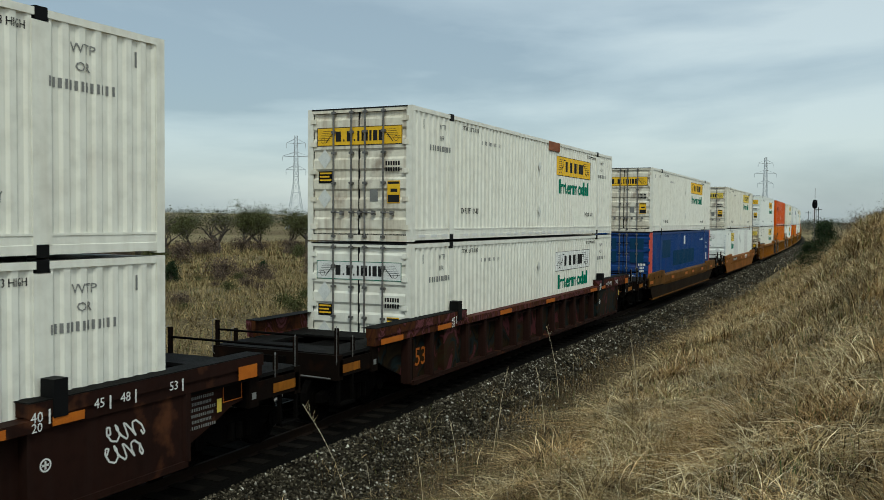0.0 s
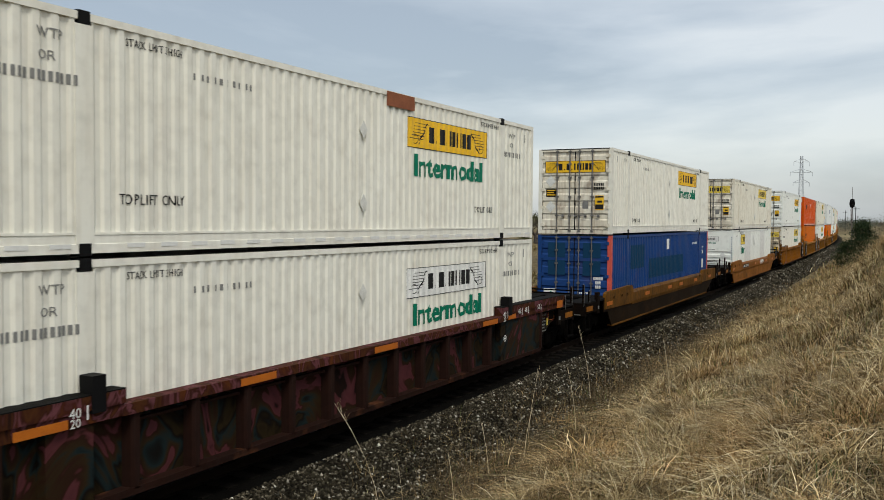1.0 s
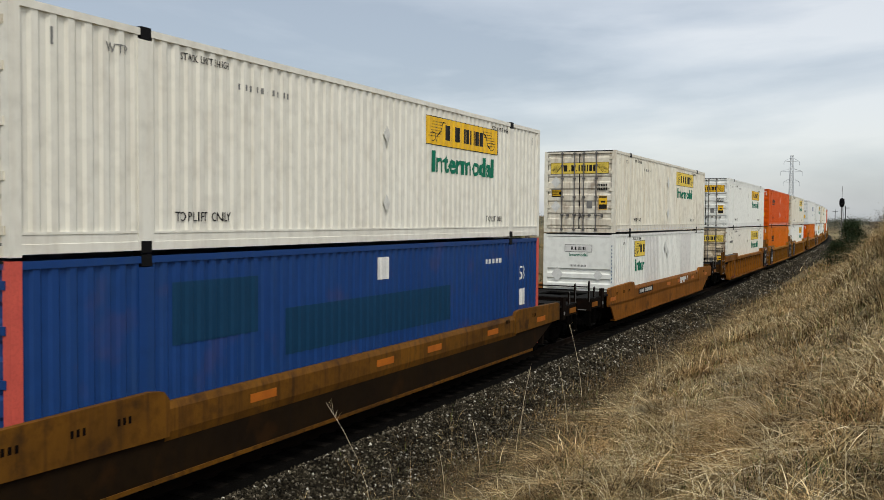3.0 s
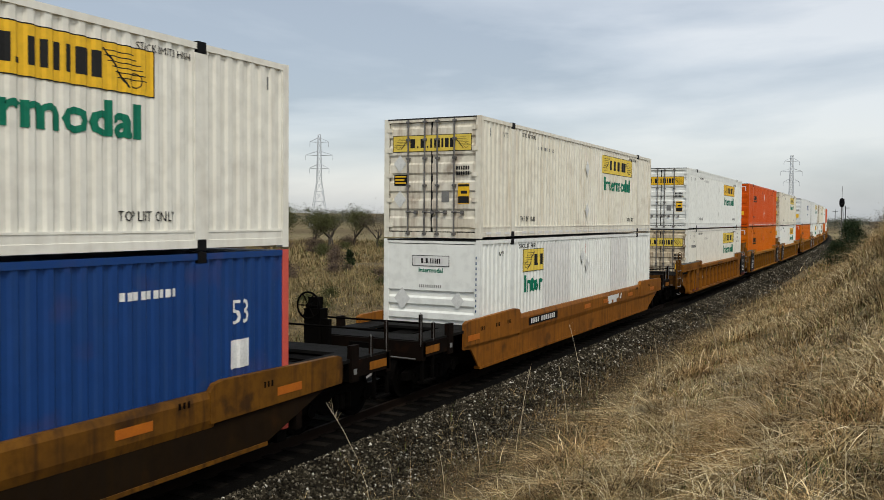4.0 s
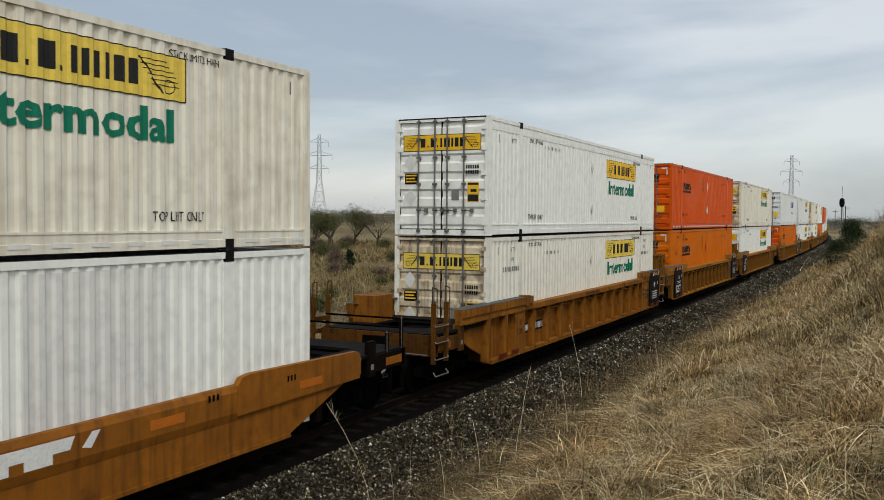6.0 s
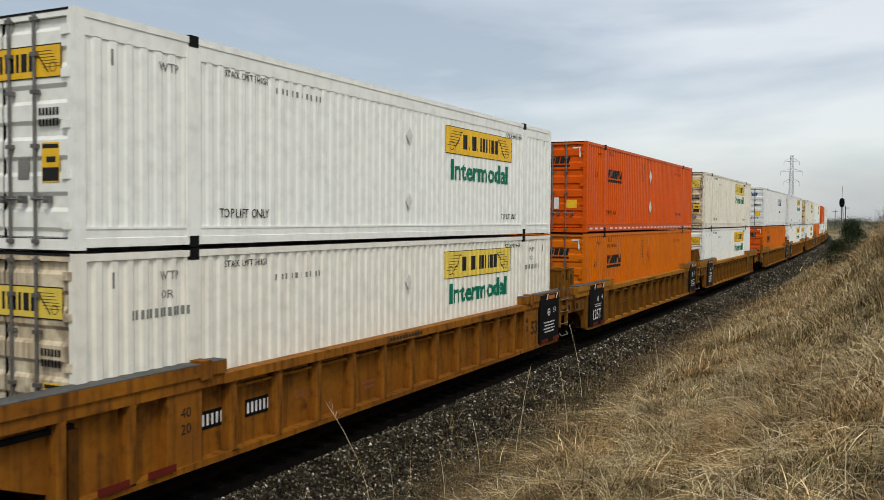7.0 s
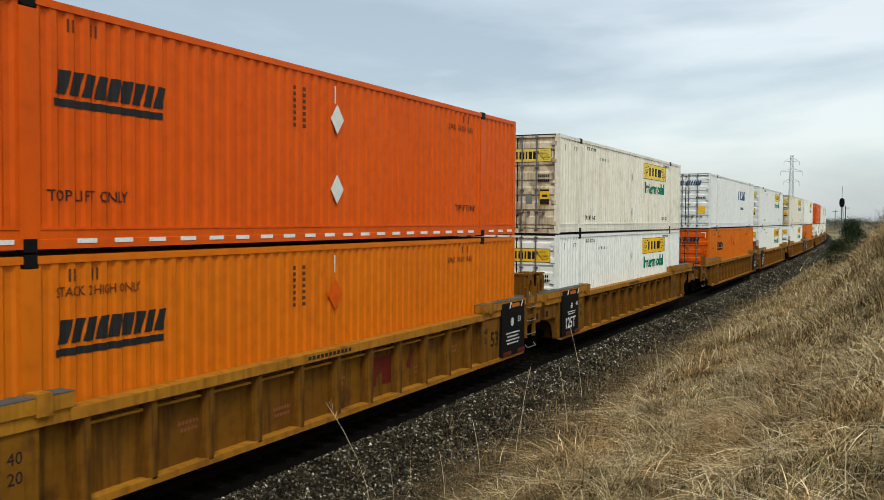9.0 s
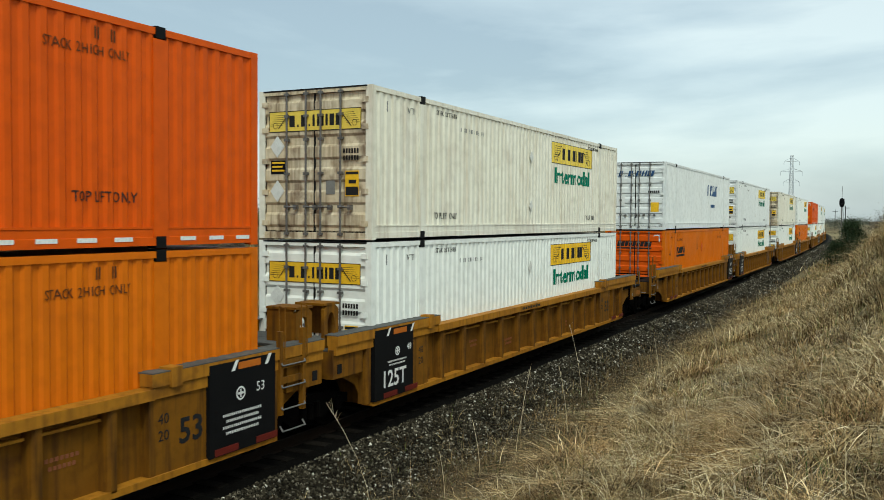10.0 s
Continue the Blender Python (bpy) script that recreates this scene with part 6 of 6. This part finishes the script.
bush = planted(cedar(5, 3.6, 3.6, 9000, "large dark green cedar bush beside the track"), *spot(2.2, 90), 1.15)
planted(cedar(6, 2.6, 3.0, 6000), *spot(2.95, 87), 0.95)
planted(cedar(9, 2.6, 2.8, 6000), *spot(1.55, 86), 1.0)
small = planted(cedar(7, 1.6, 1.5, 2600, "small dark green cedar in the brown field"), *spot(51.5, 56), 1.0)
for b, d, s in ((45.6, 60, 0.7), (42.6, 58, 0.9), (37.0, 66, 0.6), (33.0, 72, 0.8), (49.3, 78, 0.7)):
    more(small, *spot(b, d), s, r_.uniform(0, 360))
# bare shrubs on the crest of the bank, and the line of trees past it
for b, d, s in ((1.15, 118, 0.75), (0.6, 112, 1.0), (0.1, 116, 1.15), (-0.5, 110, 1.2), (-1.3, 118, 0.8), (-2.2, 112, 0.85), (1.6, 140, 0.7)):
    more(kinds[2], *spot(b, d), s, r_.uniform(0, 360))
for b, d, s in ((0.15, 114, 0.45), (-0.35, 110, 0.55), (-1.1, 116, 0.5)):
    more(kinds[1], *spot(b, d), s, r_.uniform(0, 360))


def far_woods(n, b0, b1, d0, d1, tall, label):
    """A far belt of trees: many leaf clumps over stubby stems."""
    g = np.random.default_rng(int(d0))
    bb, dd = np.radians(g.uniform(b0, b1, n)), g.uniform(d0, d1, n)
    x, y = -dd * np.sin(bb), dd * np.cos(bb)
    z = height(x, y)
    k = 170
    h = g.uniform(0.5, 1.0, n) * tall
    c = np.stack([x, y, z], -1)[:, None] + g.normal(0, 1, (n, k, 3)) * np.stack([h * 0.42, h * 0.42, h * 0.22], -1)[:, None] + np.stack([0 * h, 0 * h, h * 0.55], -1)[:, None]
    c = c.reshape(-1, 3)
    m = len(c)
    u, v = g.normal(0, 1, (m, 3)), g.normal(0, 1, (m, 3))
    s = np.repeat(h, k)[:, None] * 0.032
    co = np.stack([c - u * s, c + v * s * 0.7, c + u * s, c - v * s * 0.7], 1).reshape(-1, 3)
    me = bpy.data.meshes.new("far_woods")
    quads(me, co, np.arange(m * 4).reshape(-1, 4))
    me.materials.append(M["far_trees"])
    return tagged(new("far_woods", me), label, "woods", kind="stuff")


far_woods(420, 20, 60, 420, 900, 6.5, "far belts of grey-green trees in the fields")
far_woods(500, 2.5, 62, 1000, 1900, 9.0, "far woods along the horizon")
far_woods(120, -6, 5, 380, 900, 6.0, "far trees beyond the railway bend")


# ---- the signal and the power line ----
def signal():
    x, y, th = on_line(110)
    px, py = x + 5.2, y
    z = float(height(px, py))
    ob = tagged(new("railway_signal"), "black railway signal head on a grey mast", "signal")
    ob.matrix_basis = pose(px, py, z)
    bm = bmesh.new()
    tube(bm, (0, 0, -0.2), (0, 0, 5.6 - z), 0.07, 10)
    tube(bm, (0, 0, 5.6 - z), (0, 0, 7.7 - z), 0.022, 6)
    part("mast", bm, M["steel"], ob)
    bm = bmesh.new()
    prism(bm, [(0.29 * math.cos(a), 5.85 - z + 0.52 * math.sin(a)) for a in [6.283 * i / 20 for i in range(20)]], "y", -0.16, -0.10)
    box(bm, -0.24, 0.24, -0.1, 0.22, 5.4 - z, 6.3 - z)
    head = part("signal_head", bm, M["black"], ob, "black oval signal backboard")
    for i in range(2):
        bm = bmesh.new()
        tube(bm, (0, -0.16, 5.65 - z + i * 0.42), (0, -0.42, 5.62 - z + i * 0.42), 0.13, 12)
        part("hood", bm, M["black"], head)
    part("ladder", boxes("ladder", [(-0.2, -0.17, 0.12, 0.15, 0.0, 5.2 - z), (0.17, 0.2, 0.12, 0.15, 0.0, 5.2 - z)] + [(-0.2, 0.2, 0.12, 0.15, 0.3 * i, 0.3 * i + 0.03) for i in range(1, 9)], M["steel"]), None, ob)
    part("relay_cabinet", boxes("relay_cabinet", [(0.7, 1.5, -0.3, 0.4, -0.1, 1.7)], M["steel"], 0.03), None, ob, "grey relay cabinet")


signal()


def pylon(x, y, tall, turn):
    """A lattice tower: four legs that draw together, cross bracing, three pairs of arms."""
    ob = tagged(new("transmission_tower"), "grey steel lattice tower with three pairs of arms", "power pylon", "towers of the power line")
    ob.matrix_basis = pose(x, y, float(height(x, y)) - 0.5, 0, 0, turn)

    def half(u):
        return (0.095 * (1 - u / 0.5) + 0.026 * (u / 0.5)) * tall if u < 0.5 else (0.026 - 0.012 * (u - 0.5) / 0.5) * tall
    bm, r = bmesh.new(), 0.0028 * tall
    us = [0, 0.16, 0.29, 0.40, 0.5, 0.57, 0.64, 0.71, 0.78, 0.85, 0.92, 1.0]
    for a, b in zip(us, us[1:]):
        p, q = half(a), half(b)
        ca, cb = [[(sx * h, sy * h, u * tall) for sx, sy in ((1, 1), (-1, 1), (-1, -1), (1, -1))] for h, u in ((p, a), (q, b))]
        for i in range(4):
            j = (i + 1) % 4
            tube(bm, ca[i], cb[i], r, 4)
            tube(bm, ca[i], cb[j], r * 0.55, 3)
            tube(bm, ca[j], cb[i], r * 0.55, 3)
            tube(bm, cb[i], cb[j], r * 0.55, 3)
    part("tower", bm, M["galv"], ob)
    for u, reach in ((0.64, 0.105), (0.78, 0.145), (0.92, 0.10)):
        for s in (-1, 1):
            bm = bmesh.new()
            for sy in (-1, 1):
                tube(bm, (s * half(u), sy * half(u), u * tall), (s * reach * tall, 0, u * tall + 0.2), r * 0.8, 4)
                tube(bm, (s * half(u), sy * half(u), (u + 0.045) * tall), (s * reach * tall, 0, u * tall + 0.2), r * 0.6, 4)
            arm = part("arm", bm, M["galv"], ob)
            bm = bmesh.new()
            tube(bm, (s * reach * tall, 0, u * tall), (s * reach * tall, 0, (u - 0.05) * tall), r * 0.9, 5)
            part("insulator", bm, M["galv"], arm)


pylon(*spot(5.55, 530), 41, 20)
pylon(*spot(34.95, 400), 42, 25)
pylon(*spot(3.85, 2500), 41, 20)


# a few trackside poles far along
def pole(b, d):
    x, y = spot(b, d)
    ob = tagged(new("utility_pole"), "thin wooden pole with a crossarm beside the line", "utility pole", "poles by the line")
    ob.matrix_basis = pose(x, y, float(height(x, y)), 0, 0, 0)
    bm = bmesh.new()
    tube(bm, (0, 0, -0.3), (0, 0, 9), 0.14, 6, 0.1)
    part("post", bm, M["tie"], ob)
    part("crossarm", boxes("crossarm", [(-1.1, 1.1, -0.06, 0.06, 8.2, 8.35)], M["tie"]), None, ob)


for b, d in ((3.1, 420), (2.55, 300), (3.75, 560)):
    pole(b, d)


STALKS = (((-6.55, 10.71, -0.43), (-7.18, 10.45, 1.12)),
          ((-6.18, 15.4, -0.3), (-6.02, 15.53, 0.98)),
          ((-6.47, 20.01, -0.39), (-6.77, 19.92, 1.27)),
          ((-4.44, 13.04, 0.51), (-4.58, 13.01, 1.47)),
          ((-5.52, 12.15, -0.04), (-5.64, 12.12, 0.69)),
          ((-2.02, 10.21, 1.12), (-2.09, 10.2, 1.77)),
          ((-0.74, 10.2, 1.9), (-0.94, 10.12, 2.56)),
          ((-5.01, 9.97, 0.17), (-5.09, 9.95, 0.79)),
          ((-0.62, 9.41, 1.94), (-0.59, 9.44, 2.49)),
          ((-2.87, 10.62, 0.99), (-2.76, 10.71, 1.68)),
          ((-2.8, 16.69, 1.18), (-3.0, 16.62, 2.01)),
          ((-6.16, 10.67, -0.31), (-6.24, 10.65, 0.32)),
          ((-1.57, 11.66, 1.42), (-1.71, 11.62, 1.99)),
          ((-3.31, 14.33, 1.01), (-3.42, 14.31, 1.84)),
          ((-5.16, 12.7, 0.14), (-5.06, 12.78, 0.84)))


def stalk(base, top):
    """One tall dry seed stalk, bent a little, with a thin brush at its tip."""
    bm = bmesh.new()
    p0, p1 = Vector(base), Vector(top)
    p0.z -= 0.05
    length = (p1 - p0).length
    r = 0.0016 + 0.00035 * p1.length * 0.5
    side = Vector((p1.x - p0.x, p1.y - p0.y, 0)) * 0.35
    pts = [p0.lerp(p1, u) - side * math.sin(math.pi * u) * 0.5 for u in (0, 0.25, 0.5, 0.75, 1)]
    for i, (a, b) in enumerate(zip(pts, pts[1:])):
        tube(bm, a, b, r * (1 - 0.15 * i), 5, r * (0.85 - 0.15 * i))
    rr = random.Random(int(length * 1000))
    for k in range(7):
        u = 0.82 + k * 0.025
        q = p0.lerp(p1, u) - side * math.sin(math.pi * u) * 0.5
        tube(bm, q, q + Vector((rr.uniform(-1, 1), rr.uniform(-1, 1), 1.6)).normalized() * length * 0.07, r * 0.5, 3, r * 0.2)
    ob = new("grass_stalk", mesh_of("grass_stalk", bm, M["pale_straw"]))
    tagged(ob, "tall thin dry seed stalk on the grassy bank", "grass stalk", "tall stalks on the bank")


for base, top in STALKS:
    stalk(base, top)
# ---- the train ----
TRAIN = (
    # metres along, kind of car, near end, far end, lower and upper container
    ("Z", -6.94, "brown", "coupler", "coupler"), ("A", 16.44, "brown", "coupler", "coupler"), ("B", 39.63, "smooth", "coupler", "coupler"),
    ("C", 63.1, "smooth", "coupler", "coupler"), ("D", 86.52, "ribbed", "coupler", "joint"), ("E", 105.94, "ribbed", "joint", "joint"),
    ("F", 125.37, "ribbed", "joint", "coupler"), ("G", 148.92, "ribbed", "coupler", "joint"), ("H", 168.25, "ribbed", "joint", "coupler"),
    ("I", 191.6, "ribbed", "coupler", "joint"), ("J", 211.0, "ribbed", "joint", "coupler"), ("K", 235.97, "ribbed", "coupler", "joint"),
    ("L", 255.4, "ribbed", "joint", "joint"), ("N", 274.8, "ribbed", "joint", "coupler"))
MOVERS = []
for key, s0, kind, near, far in TRAIN:
    c = s0 + HL
    if kind == "brown":
        car = well_car("dark brown well car with spray-painted sides" if key == "A" else "dark brown well car with white stencilled marks", "car_brown", "brown", near, far, 1.48, brake=key == "A", tone="sprayed_side" if key == "A" else None)
    elif kind == "smooth":
        car = well_car("grimy orange well car, smooth sides with shade painted low down" if key == "B" else "weathered orange well car with smooth sides", "car_chipped" if key == "B" else "car_orange", "smooth", near, far, tone="car_low_shade" if key == "B" else None)
    else:
        car = well_car("rusty orange-yellow well car with ribbed sides" if key == "D" else "grimy yellow well car with ribbed sides", "car_rust" if key == "D" else "car_yellow", "ribbed", near, far)
    lo, hi, z_hi = load(key, car)
    MOVERS += [(car, c, 0.0), (lo, c, z_hi - TALL - 0.035), (hi, c, z_hi)]


# ---- what moves ----
def motions():
    for thing, s, z in MOVERS:
        walk(thing, [(t, put(s - u, z)) for t, u in ROLLED])
    # the wheels turn as far as the train rolls
    ts = [i / 30 for i in range(301)]
    rolled = np.interp(ts, [t for t, _ in ROLLED], [u for _, u in ROLLED])
    for w, dy in WHEELS:
        walk(w, [(t, pose(0, dy, 0.457, math.degrees(u / 0.457))) for t, u in zip(ts, rolled)])


motions()
